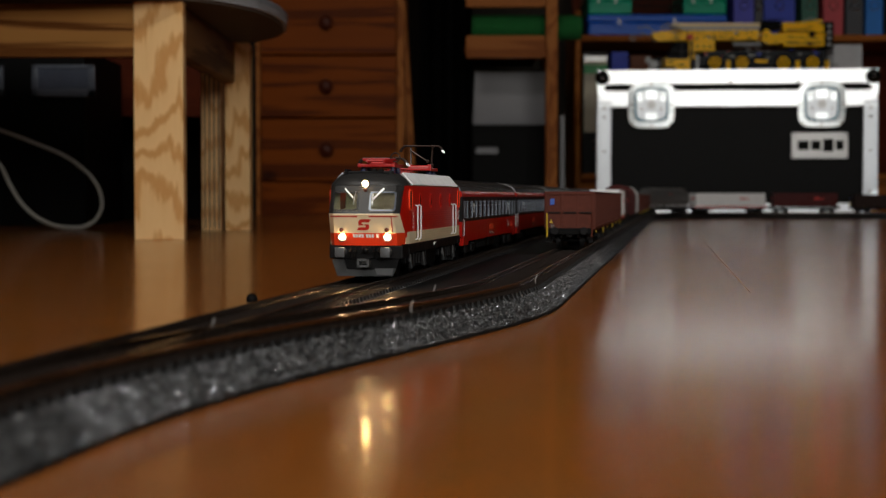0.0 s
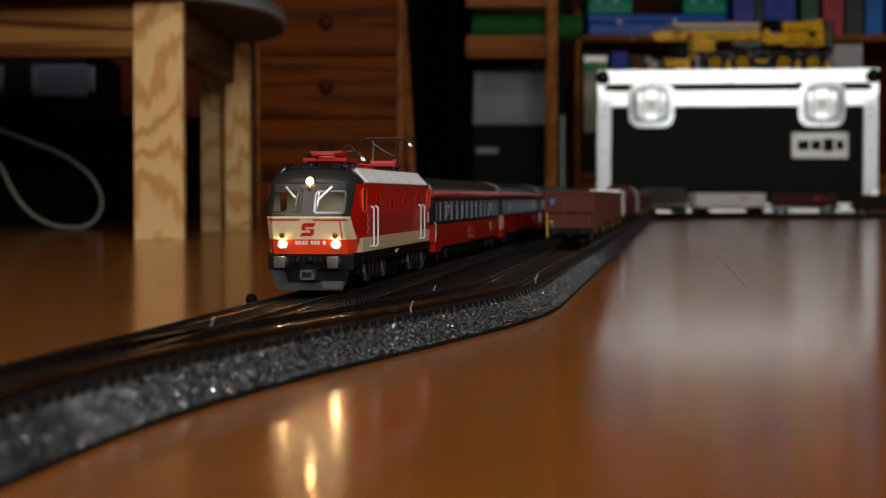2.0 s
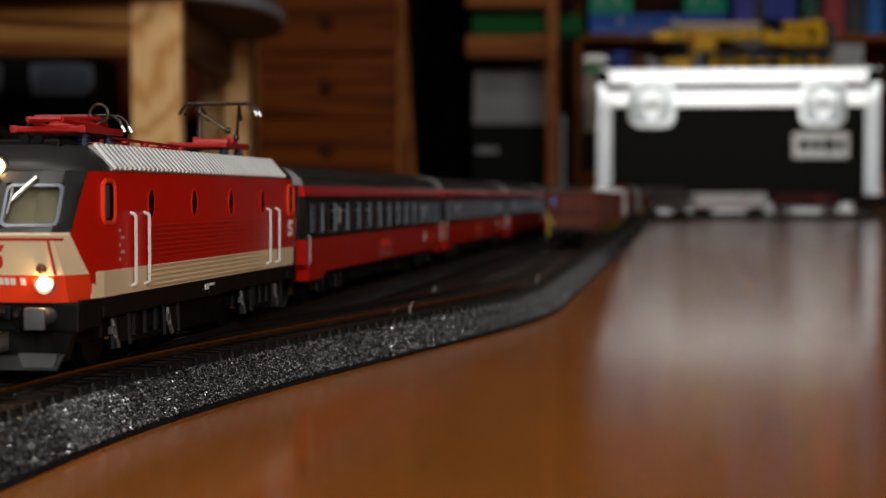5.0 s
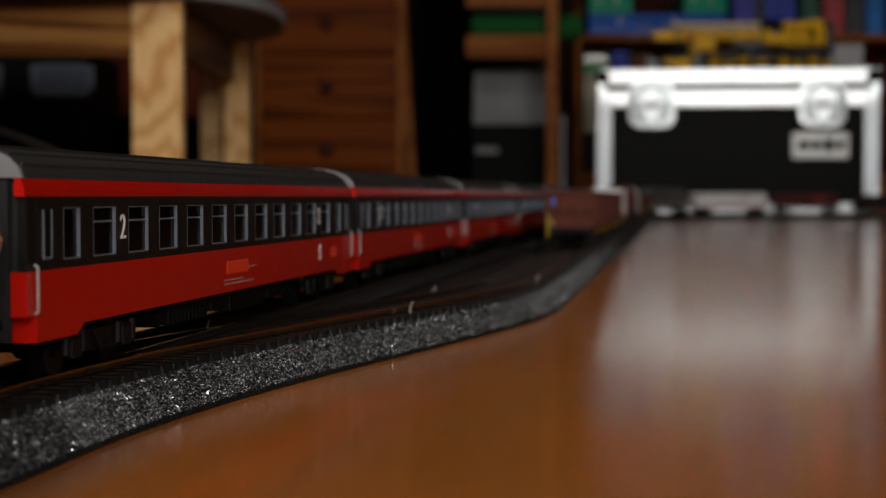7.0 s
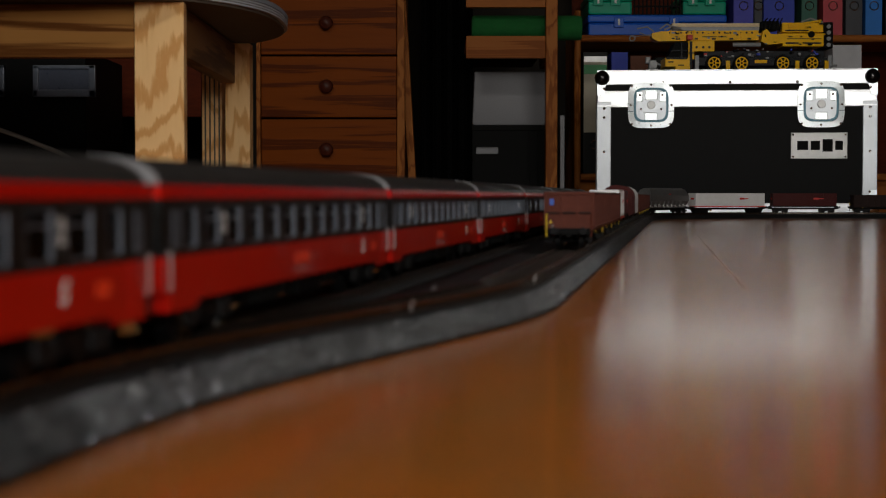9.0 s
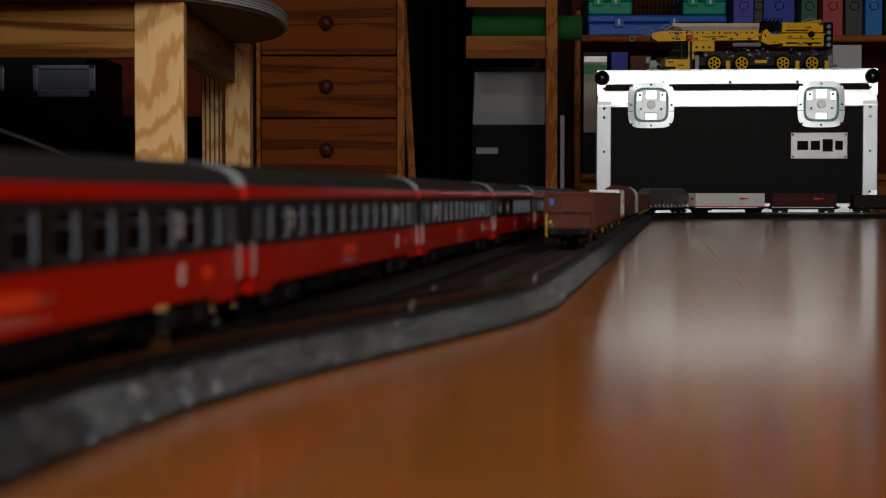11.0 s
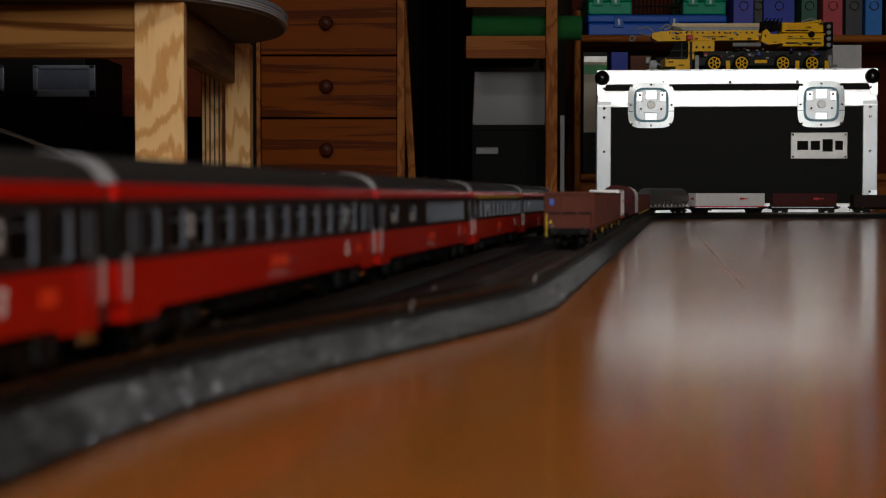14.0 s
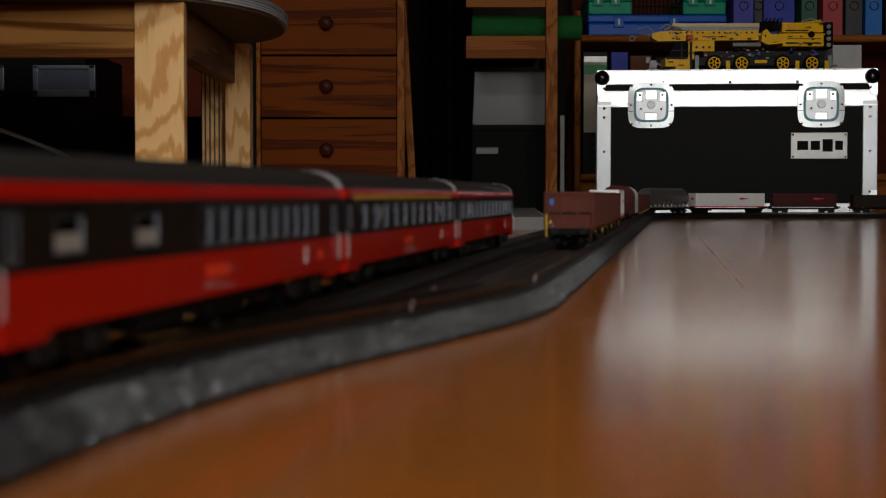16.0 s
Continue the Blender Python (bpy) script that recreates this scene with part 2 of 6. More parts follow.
M_MAHOG = mat("dark_red_wood", (.075, .013, .004), .5, spec=.04, vary=.3, scale=14, stretch=(.3, 1, 1))
M_BINDERS = {n: mat("binder_" + n, c, .5, spec=.15, vary=.08, scale=40, bump=.0002, bump_scale=400) for n, c in dict(purple=(.10, .105, .52), blue=(.06, .09, .5), green=(.06, .16, .125), red=(.52, .09, .11), slate=(.085, .09, .105), azure=(.045, .22, .68), cream=(.5, .46, .36), black=(.012, .012, .012), brown=(.18, .07, .04), white=(.6, .62, .66)).items()}
M_BOXBLUE = mat("storage_box_blue", (.008, .11, .6), .3, spec=.12, vary=.1, scale=20)
M_BOXGREEN = mat("storage_box_green", (.008, .36, .22), .35, spec=.12, vary=.1, scale=20)
M_LABELGREEN = mat("label_green", (.03, .3, .09), .5, vary=.05)
M_SLATE = mat("brick_dark_grey", (.012, .014, .018), .4, spec=.12, vary=.1, scale=80)
M_BEIGE = mat("brick_tan", (.7, .55, .3), .4, vary=.08, scale=80)
M_RECESS = mat("latch_recess_steel", (.05, .12, .16), .35, .5, vary=.1, scale=60)
M_SHELF = wood("shelf_wood", (.38, .13, .03), (.24, .07, .014), .42, "X", 12)
M_PANEBLUE = mat("label_pane_blue_grey", (.075, .09, .13), .3, vary=.15, scale=12)
M_JOINT = mat("joint_filler", (.36, .17, .06), .5, vary=.2, scale=30)

# ---- building helpers ----
MM = 0.001


def box(bm, x0, x1, y0, y1, z0, z1, bev=0.0, unit=MM):
    vs = [bm.verts.new((x * unit, y * unit, z * unit)) for x in (x0, x1) for y in (y0, y1) for z in (z0, z1)]
    fs = [bm.faces.new([vs[i] for i in q]) for q in ((0, 1, 3, 2), (4, 6, 7, 5), (0, 4, 5, 1), (2, 3, 7, 6), (0, 2, 6, 4), (1, 5, 7, 3))]
    if bev:
        es = list({e for f in fs for e in f.edges})
        bmesh.ops.bevel(bm, geom=es, offset=bev * unit, segments=2, affect="EDGES", profile=.6)
    return vs


def tube(bm, a, b, r, seg=8, r2=None, unit=MM):
    a, b = Vector(a) * unit, Vector(b) * unit
    d = (b - a)
    q = d.to_track_quat("Z", "Y")
    r2 = r if r2 is None else r2
    rings = []
    for p, rr in ((a, r), (b, r2)):
        rings.append([bm.verts.new(p + q @ Vector((math.cos(2 * math.pi * i / seg) * rr * unit, math.sin(2 * math.pi * i / seg) * rr * unit, 0))) for i in range(seg)])
    for i in range(seg):
        bm.faces.new((rings[0][i], rings[0][(i + 1) % seg], rings[1][(i + 1) % seg], rings[1][i]))
    bm.faces.new(rings[0][::-1])
    bm.faces.new(rings[1])


def wire(bm, pts, r, seg=6, unit=MM):
    for a, b in zip(pts, pts[1:]):
        tube(bm, a, b, r, seg, unit=unit)


def prism(bm, outline, axis, lo, hi, unit=MM):
    # outline: 2D points, pushed from lo to hi along the axis
    def at(p, v):
        return {"x": (v, p[0], p[1]), "y": (p[0], v, p[1]), "z": (p[0], p[1], v)}[axis]
    a = [bm.verts.new(Vector(at(p, lo)) * unit) for p in outline]
    b = [bm.verts.new(Vector(at(p, hi)) * unit) for p in outline]
    n = len(outline)
    for i in range(n):
        bm.faces.new((a[i], a[(i + 1) % n], b[(i + 1) % n], b[i]))
    bm.faces.new(a[::-1])
    bm.faces.new(b)
    return a, b


def ball(bm, c, r, u=12, v=8, unit=MM, sc=(1, 1, 1)):
    m = Matrix.Translation(Vector(c) * unit) @ Matrix.Diagonal((r * unit * sc[0], r * unit * sc[1], r * unit * sc[2], 1))
    bmesh.ops.create_uvsphere(bm, u_segments=u, v_segments=v, radius=1, matrix=m)


def finish(bm, name, material, smooth=0):
    bmesh.ops.recalc_face_normals(bm, faces=bm.faces)
    me = bpy.data.meshes.new(name)
    bm.to_mesh(me)
    bm.free()
    me.materials.append(material)
    if smooth:
        me.polygons.foreach_set("use_smooth", [True] * len(me.polygons))
        me.set_sharp_from_angle(angle=radians(smooth))
    return me


def part(name, bm, material, parent, label="", smooth=0, at=None):
    ob = new(name, finish(bm, name, material, smooth))
    ob.parent = parent
    if at is not None:
        ob.matrix_basis = at
    if label:
        tagged(ob, label)
    return ob


def again(ob, parent, m):
    # another piece on the same mesh
    o = new(ob.name.split(".")[0], ob.data)
    o.parent = parent
    o.matrix_basis = m
    return o


def thing(name, m, label, category, group="", kind=""):
    ob = new(name)
    ob.empty_display_size = 0.02
    ob.matrix_basis = m
    return tagged(ob, label, category, group, kind)


def solid(name, bm, material, m, label, category, group="", kind="", smooth=0):
    ob = new(name, finish(bm, name, material, smooth))
    ob.matrix_basis = m
    return tagged(ob, label, category, group, kind)


def B():
    return bmesh.new()


def one_box(*a, **k):
    bm = B()
    box(bm, *a, **k)
    return bm


ORIGIN = pose(0, 0, 0)

# ---- the room ----
RX0, RX1, RY0, RY1, RH = -2.3, 3.2, -2.0, 5.05, 2.5


def room():
    solid("floor", one_box(RX0 - .2, RX1 + .2, RY0 - .2, RY1 + .2, -.1, 0, unit=1), M_FLOOR, ORIGIN, "glossy orange-brown varnished floor", "floor", kind="structure")
    bm = B()
    for a in ((RX0 - .2, -1.57, RY0 - .2, RY1 + .2), (-.73, RX1 + .2, RY0 - .2, RY1 + .2), (-1.57, -.73, RY0 - .2, -1.95), (-1.57, -.73, -1.21, RY1 + .2)):
        box(bm, *a, RH, RH + .1, unit=1)
    solid("ceiling", bm, M_CEIL, ORIGIN, "plain painted ceiling with a roof window opening", "ceiling", kind="structure")
    solid("wall_north", one_box(RX0 - .2, RX1 + .2, RY1, RY1 + .2, 0, RH, unit=1), M_WALL, ORIGIN, "plain plastered wall, its deep shade put into a near-black colour", "wall", kind="structure")
    bm = B()
    prism(bm, [(.155, .8), (.15535, .8), (.49035, 3.2), (.49, 3.2)], "z", .0, .0001, unit=1)
    solid("floor_joint", bm, M_JOINT, ORIGIN, "fine pale joint between floor boards", "floor joint", kind="structure")
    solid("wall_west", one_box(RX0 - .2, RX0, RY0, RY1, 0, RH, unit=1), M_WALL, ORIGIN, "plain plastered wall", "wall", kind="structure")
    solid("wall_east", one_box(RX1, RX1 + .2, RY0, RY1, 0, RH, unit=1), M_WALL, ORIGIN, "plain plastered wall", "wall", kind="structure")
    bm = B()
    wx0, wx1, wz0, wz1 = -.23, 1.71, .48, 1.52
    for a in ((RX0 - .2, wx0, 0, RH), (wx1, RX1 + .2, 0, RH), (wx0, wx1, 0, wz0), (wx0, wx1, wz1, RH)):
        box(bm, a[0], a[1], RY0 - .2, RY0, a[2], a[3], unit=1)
    # unseen low wall, added to keep roof light off the left floor
    blocker = B()
    prism(blocker, [(RX0, .33), (-.87, .33), (-.87, -1.1), (-.75, -1.1), (-.75, .45), (RX0, .45)], "z", 0, 1.45, unit=1)
    solid("wall_nook", blocker, M_WALL, ORIGIN, "unseen low wall added to shade the left floor", "wall", kind="structure")
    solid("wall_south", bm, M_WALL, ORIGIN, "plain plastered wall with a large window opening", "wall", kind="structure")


room()

# ---- tracks ----
ZR = 12.5          # rail top over the floor
YAW = math.atan(.15)
SLOPE = .15
MAIN_X = -136.0


def main_at(y):
    return MAIN_X + SLOPE * y


def gap(y):
    # how far the second track lies beside the first
    u = min(max((y - 310) / 380, 0), 1)
    return 59.5 * u * u * (3 - 2 * u)


def curve_path(x0, slope, turn_y, radius, y_near, end_x, side=None):
    # points of a track: straight from y_near to turn_y, then an arc to the right, then on along +x
    pts = []
    y = y_near
    while y < turn_y:
        pts.append((x0 + slope * y + (side(y) if side else 0), y))
        y += 5 / math.hypot(1, slope)
    h = math.atan(slope)
    x, y = pts[-1]
    while h < math.pi / 2:
        pts.append((x := x + 5 * math.sin(h), y := y + 5 * math.cos(h)))
        h += 5 / radius
    while x < end_x:
        pts.append((x := x + 5, y))
    return pts


MAIN_PATH = curve_path(MAIN_X, SLOPE, 3190, 420, -1400, 2000)
SIDE_PATH = curve_path(MAIN_X, SLOPE, 3144, 358, 310, 2000, lambda y: gap(y) / math.cos(YAW))


def arc_table(pts):
    s = [0]
    for a, b in zip(pts, pts[1:]):
        s.append(s[-1] + math.dist(a, b))
    return s


SIDE_S = arc_table(SIDE_PATH)


def along(pts, table, s):
    i = min(max(int(np.searchsorted(table, s)) - 1, 0), len(pts) - 2)
    f = (s - table[i]) / (table[i + 1] - table[i])
    a, b = pts[i], pts[i + 1]
    return a[0] + (b[0] - a[0]) * f, a[1] + (b[1] - a[1]) * f


def sweep(bm, pts, section):
    # carry a cross-section (offset to the right, height) along a path, in millimetres
    rows = []
    for i, p in enumerate(pts):
        a, b = pts[max(i - 1, 0)], pts[min(i + 1, len(pts) - 1)]
        d = Vector((b[0] - a[0], b[1] - a[1])).normalized()
        rows.append([bm.verts.new(((p[0] + d.y * o) * MM, (p[1] - d.x * o) * MM, z * MM)) for o, z in section])
    n = len(section)
    for r, q in zip(rows, rows[1:]):
        for i in range(n):
            bm.faces.new((r[i], r[(i + 1) % n], q[(i + 1) % n], q[i]))
    bm.faces.new(rows[0])
    bm.faces.new(rows[-1][::-1])


def track(name, pts, label, lift=0.0):
    t = thing(name, ORIGIN, label, "model railway track", "model tracks")
    bm = B()
    sweep(bm, pts, [(-23.5, .2), (23.5, .2), (23, 1.2 + lift), (16.4, 8.6 + lift), (-16.4, 8.6 + lift), (-23, 1.2 + lift)])
    part("bedding", bm, M_BED, t, "rough dark grey foam bedding")
    for o in (-8.7, 8.7):
        bm = B()
        sweep(bm, pts, [(o - .9, 10.2), (o + .9, 10.2), (o + .9, 10.6), (o + .3, 10.9), (o + .3, 11.7), (o + .5, 11.9), (o + .5, ZR), (o - .5, ZR), (o - .5, 11.9), (o - .3, 11.7), (o - .3, 10.9), (o - .9, 10.6)])
        part("rail", bm, M_RAIL, t, "shiny nickel silver rail")
    # sleepers: the near ones each a piece, the far ones joined
    table = arc_table(pts)
    first = None
    far = B()
    s, count = 4.0, 0
    while s < table[-1] - 4:
        x, y = along(pts, table, s)
        x2, y2 = along(pts, table, s + 2)
        h = math.atan2(x2 - x, y2 - y)
        if 220 < y < 1900 and x < 600 and count < 300:
            m = pose(x * MM, y * MM, 0, 0, 0, -math.degrees(h))
            if first is None:
                first = part("sleeper", one_box(-15, 15, -1.5, 1.5, 8 + lift, 10.3 + lift), M_SLEEPER, t, "dark brown sleeper", at=m)
            else:
                again(first, t, m)
            count += 1
        else:
            vs = box(far, -15, 15, -1.5, 1.5, 8 + lift, 10.3 + lift)
            m = pose(x * MM, y * MM, 0, 0, 0, -math.degrees(h))
            for v in vs:
                v.co = m @ v.co
        s += 6.6
    # the bedding's crumbled shoulder stands up between the sleeper ends
    rng = random.Random(len(pts))
    verts, faces = [], []
    s = 4.0 + 3.3
    while s < table[-1] - 8:
        x, y = along(pts, table, s)
        if 180 < y < 1700 and x < 600:
            x2, y2 = along(pts, table, s + 2)
            m = pose(x * MM, y * MM, 0, 0, 0, -math.degrees(math.atan2(x2 - x, y2 - y)))
            for sd in (-1, 1):
                b, a, top = len(verts), rng.uniform(1.5, 1.9), 10.2 + lift + rng.uniform(-.25, .15)
                for o, z, h in ((16.7, 7.9 + lift, 2.6), (11.5, 8.2 + lift, 1.7), (15.4, top, a), (11.5, top - .3, a * .9)):
                    for e in (-h, h):
                        verts.append(m @ (Vector((sd * o, e + rng.uniform(-.2, .2), z)) * MM))
                faces += [(b, b + 1, b + 5, b + 4), (b + 4, b + 5, b + 7, b + 6), (b, b + 4, b + 6, b + 2), (b + 1, b + 3, b + 7, b + 5), (b + 2, b + 6, b + 7, b + 3)]
        s += 6.6
    me = bpy.data.meshes.new("shoulder")
    me.from_pydata(verts, [], faces)
    me.materials.append(M_BED)
    sh = new("shoulder", me)
    sh.parent = t
    tagged(sh, "crumbled bedding between the sleeper ends", kind="stuff")
    ob = part("far_sleepers", far, M_SLEEPER, t)
    tagged(ob, kind="stuff")
    return t


track("main_track", MAIN_PATH, "model railway track with grey bedding and brown sleepers")
SIDING = track("siding_track", SIDE_PATH, "curving model railway siding on grey foam bedding", .15)
for y, o in ((446, -13), (520, 13), (610, -12), (690, 13)):
    bm = B()
    x = main_at(y) + gap(y) * 1.01 + o
    wire(bm, [(x, y, 9), (x - .4, y, 12), (x + .5, y, 14.2)], .22)
    part("track_pin", bm, M_SILVER, SIDING, "tiny bright track pin")


def turnout_bed():
    # one sheet of bedding carries both tracks where they part
    bm = B()
    ys = np.linspace(440, 1080, 30)
    left = [(main_at(y) + 12, y) for y in ys]
    right = [(main_at(y) + gap(y) * 1.01 - 12, y) for y in ys[::-1]]
    prism(bm, left + right, "z", .3, 8.72)
    part("turnout_bedding", bm, M_BED, SIDING, "dark grey bedding between the parting tracks")


turnout_bed()


def grit(name, pts, seed, count, near, material, r0, r1, label):
    # loose crumbs on the bedding's flanks
    rng = random.Random(seed)
    verts, faces = [], []
    table = arc_table(pts)
    for _ in range(count):
        s = table[-1] * rng.random() ** near
        x, y = along(pts, table, s)
        if not 200 < y < 1500 or rng.random() > (1500 - y) / 800:
            continue
        x2, y2 = along(pts, table, s + 2)
        h = math.atan2(x2 - x, y2 - y)
        u = rng.random()
        side = 1 if rng.random() < .85 else -1
        o, z = (23.1 - 6.6 * u) * side, 1.3 + 7.5 * u
        r = rng.uniform(r0, r1)
        cx, cy = x + math.cos(h) * o, y - math.sin(h) * o
        b = len(verts)
        for k in range(4):
            verts.append(((cx + rng.uniform(-r, r)) * MM, (cy + rng.uniform(-r, r)) * MM, (z + rng.uniform(-.2, r)) * MM))
        faces += [(b, b + 1, b + 2), (b, b + 2, b + 3), (b, b + 3, b + 1), (b + 1, b + 3, b + 2)]
    me = bpy.data.meshes.new(name)
    me.from_pydata(verts, [], faces)
    me.materials.append(material)
    tagged(new(name, me), label, "grit", kind="stuff")


grit("siding_grit", SIDE_PATH[:260], 3, 30000, 1.5, M_GRIT, .2, .5, "dark grey grit on the siding bedding")
grit("siding_flakes", SIDE_PATH[:260], 5, 22000, 1.6, M_FLAKE, .14, .36, "glittering flakes in the siding bedding")
grit("main_grit", MAIN_PATH[325:460], 4, 30000, 1.1, M_GRIT, .2, .5, "dark grey grit on the main bedding")
grit("main_flakes", MAIN_PATH[325:460], 6, 10000, 1.1, M_FLAKE, .14, .36, "glittering flakes in the main bedding")

# ---- the passenger train ----


def on_main(front_y):
    return pose(main_at(front_y) * MM, front_y * MM, ZR * MM, 0, 0, -math.degrees(YAW))


def wheelset(parent, y, r, width=14.5):
    bm = B()
    for s in (-1, 1):
        x = s * width / 2
        tube(bm, (x - .2 * s, 0, 0), (x + 2.6 * s, 0, 0), r, 20)
        tube(bm, (x - .8 * s, 0, 0), (x + .1 * s, 0, 0), r + .9, 20)
        tube(bm, (x + 2.4 * s, 0, 0), (x + 3.3 * s, 0, 0), r * .35, 10)
    tube(bm, (-width / 2, 0, 0), (width / 2, 0, 0), 1, 8)
    return part("wheelset", bm, M_CHASSIS, parent, "dark metal wheels on an axle", smooth=40, at=pose(0, y * MM, r * MM))


def stroke(bm, x, pts, w, side=1, lift=.15):
    # a flat painted bar through (y, z) points on the side at x
    for (y0, z0), (y1, z1) in zip(pts, pts[1:]):
        d = Vector((y1 - y0, z1 - z0)).normalized() * w / 2
        n = Vector((-d.y, d.x))
        prism(bm, [(y0 + n.x - d.x, z0 + n.y - d.y), (y0 - n.x - d.x, z0 - n.y - d.y), (y1 - n.x + d.x, z1 - n.y + d.y), (y1 + n.x + d.x, z1 + n.y + d.y)], "x", x, x + side * lift)


def emblem_outline(s):
    # two slanted hooked bars, the railway's plain emblem shape
    up = [(-.98, -.1), (-.62, -.1), (-.1, -.1), (-.02, .12), (-.42, .12), (-.3, .44), (.95, .44), (1.4, 1), (-.3, 1), (-.72, .86), (-.92, .55)]
    lo = [(-x, -z) for x, z in up]
    return [[(x * s, z * s) for x, z in o] for o in (up, lo)]


def nose_y(x, z):
    # the cab front: foremost at the belt, falling back below it, above it and towards the corners
    y = float(np.interp(z, (8, 14.5, 20, 28, 39.6, 40.4), (7.4, 6.7, 4.8, .8, 6.2, 6.8)))
    return y + 5 * (abs(x) / 16) ** 10


def nose_half(z):
    return float(np.interp(z, (14.5, 20, 28, 40.4), (16.6, 16.5, 15.5, 16.1)))


def nose_patch(bm, x0, x1, z0, z1, o0, o1, nx=6, fit=False):
    # a slab that follows the cab front, from o0 (behind) to o1 (before it); fit stretches it to the nose's width
    nz = 3 if z1 - z0 > 5 else 1
    grid = {}
    for i in range(nx + 1):
        for j in range(nz + 1):
            z = z0 + (z1 - z0) * j / nz
            x = x0 + (x1 - x0) * i / nx
            if fit:
                x *= nose_half(z) / 16
            for k, o in enumerate((o0, o1)):
                grid[i, j, k] = bm.verts.new(Vector((x, nose_y(x, z) - o, z)) * MM)
    def quad(*q):
        bm.faces.new([grid[p] for p in q])
    for i in range(nx):
        for j in range(nz):
            quad((i, j, 1), (i + 1, j, 1), (i + 1, j + 1, 1), (i, j + 1, 1))
            quad((i, j, 0), (i, j + 1, 0), (i + 1, j + 1, 0), (i + 1, j, 0))
    for i in range(nx):
        quad((i, 0, 0), (i + 1, 0, 0), (i + 1, 0, 1), (i, 0, 1))
        quad((i, nz, 0), (i, nz, 1), (i + 1, nz, 1), (i + 1, nz, 0))
    for j in range(nz):
        quad((0, j, 0), (0, j, 1), (0, j + 1, 1), (0, j + 1, 0))
        quad((nx, j, 0), (nx, j + 1, 0), (nx, j + 1, 1), (nx, j, 1))


def on_nose(x, z, o):
    return (x, nose_y(x, z) - o, z)


def rounded_ring(x0, x1, z0, z1, r, n=4):
    pts = []
    for cx, cz, a0 in ((x1 - r, z1 - r, 0), (x0 + r, z1 - r, 90), (x0 + r, z0 + r, 180), (x1 - r, z0 + r, 270)):
        for k in range(n + 1):
            a = radians(a0 + 90 * k / n)
            pts.append((cx + r * math.cos(a), cz + r * math.sin(a)))
    return pts


def pantograph(t, y, raised):
    z = 46.2
    p = part("pantograph", one_box(-8, 8, y - 8, y + 8, z + 2.6, z + 3.4, .2), M_PANTO, t, "red pantograph with bronze arms, " + ("raised" if raised else "folded down"))
    bm = B()
    for sx in (-7.6, 7.6):
        box(bm, sx - .8, sx + .8, y - 11, y + 12, z + 2.6, z + 4.2, .3)
    for yy in (y - 10, y, y + 11):
        box(bm, -7.6, 7.6, yy - .9, yy + .9, z + 2.8, z + 4.0, .3)
    tube(bm, (-5, y + 3, z + 4.6), (5, y + 3, z + 4.6), 1.2, 10)
    for sx in (-5, 5):
        box(bm, sx - 1, sx + 1, y + 4, y + 9, z + 3.4, z + 6.2, .3)
    part("base_frame", bm, M_PANTO, p, "red base frame")
    for sx in (-6.6, 6.6):
        for sy in (-7, 7):
            bm = B()
            tube(bm, (sx, y + sy, z - .6), (sx, y + sy, z + 2.6), .9, 8)
            for dz in (.2, 1.0, 1.8):
                tube(bm, (sx, y + sy, z + dz), (sx, y + sy, z + dz + .4), 1.5, 8)
            part("insulator", bm, M_BLUE, p, "dark blue insulator")
    bm = B()
    if raised:
        head = (y + 11, z + 15.4)
        for sx in (-5.2, 5.2):
            wire(bm, [(sx * 1.12, head[0], head[1]), (sx * .95, head[0] + 5, head[1] - 4)], .4)
        wire(bm, [(-5.6, head[0] - 3, head[1] - 1.6), (4.6, head[0] - 6, head[1] - 8)], .35)
        wire(bm, [(5.4, y + 9, z + 3.6), (5.8, head[0], head[1])], .5)
        wire(bm, [(-5.4, y + 9, z + 3.6), (-5.8, head[0], head[1])], .5)
        for q in ((4.2, head[0] - 6, head[1] - 7.5), (6.3, head[0] - 5, head[1] - 9.5)):
            ball(bm, q, .95, 8, 6)
    else:
        knee, head = (y - 12, z + 5.4), (y + 6, z + 6.3)
        for sx in (-6, 6):
            wire(bm, [(sx, y + 3, z + 4.4), (sx * .6, knee[0], knee[1])], .75)
            wire(bm, [(sx * .6, knee[0], knee[1]), (sx, head[0], head[1])], .6)
        wire(bm, [(-3.6, knee[0], knee[1]), (3.6, knee[0], knee[1])], .6)
        box(bm, -9, 4.6, head[0] - 3.2, head[0] + 3.2, head[1] - .5, head[1] + .7, .3)
        box(bm, -6.5, 6.5, head[0] - 5, head[0] - 4, head[1] - 2.6, head[1] - 1.2, .3)
    part("arm", bm, M_PANTODARK if raised else M_PANTO, p)
    for dy in (-2.2, 2.2):
        bm = B()
        h = head[0] + dy
        wire(bm, [(-11.5, h, head[1] - 2.6), (-10.4, h, head[1] - .6), (-8.8, h, head[1] + .6), (8.8, h, head[1] + .6), (10.4, h, head[1] - .6), (11.5, h, head[1] - 2.6)], .42)
        bar = part("collector_bar", bm, M_PANTODARK, p)
        bm = B()
        tube(bm, (11.0, h, head[1] - 1.7), (11.7, h, head[1] - 3.0), .42, 8)
        part("horn_tip", bm, M_SILVER, bar, "bright horn tip")
    bm = B()
    for sx in (-6.5, 6.5):
        wire(bm, [(sx, head[0] - 2.2, head[1] + .3), (sx, head[0] + 2.2, head[1] + .3)], .35)
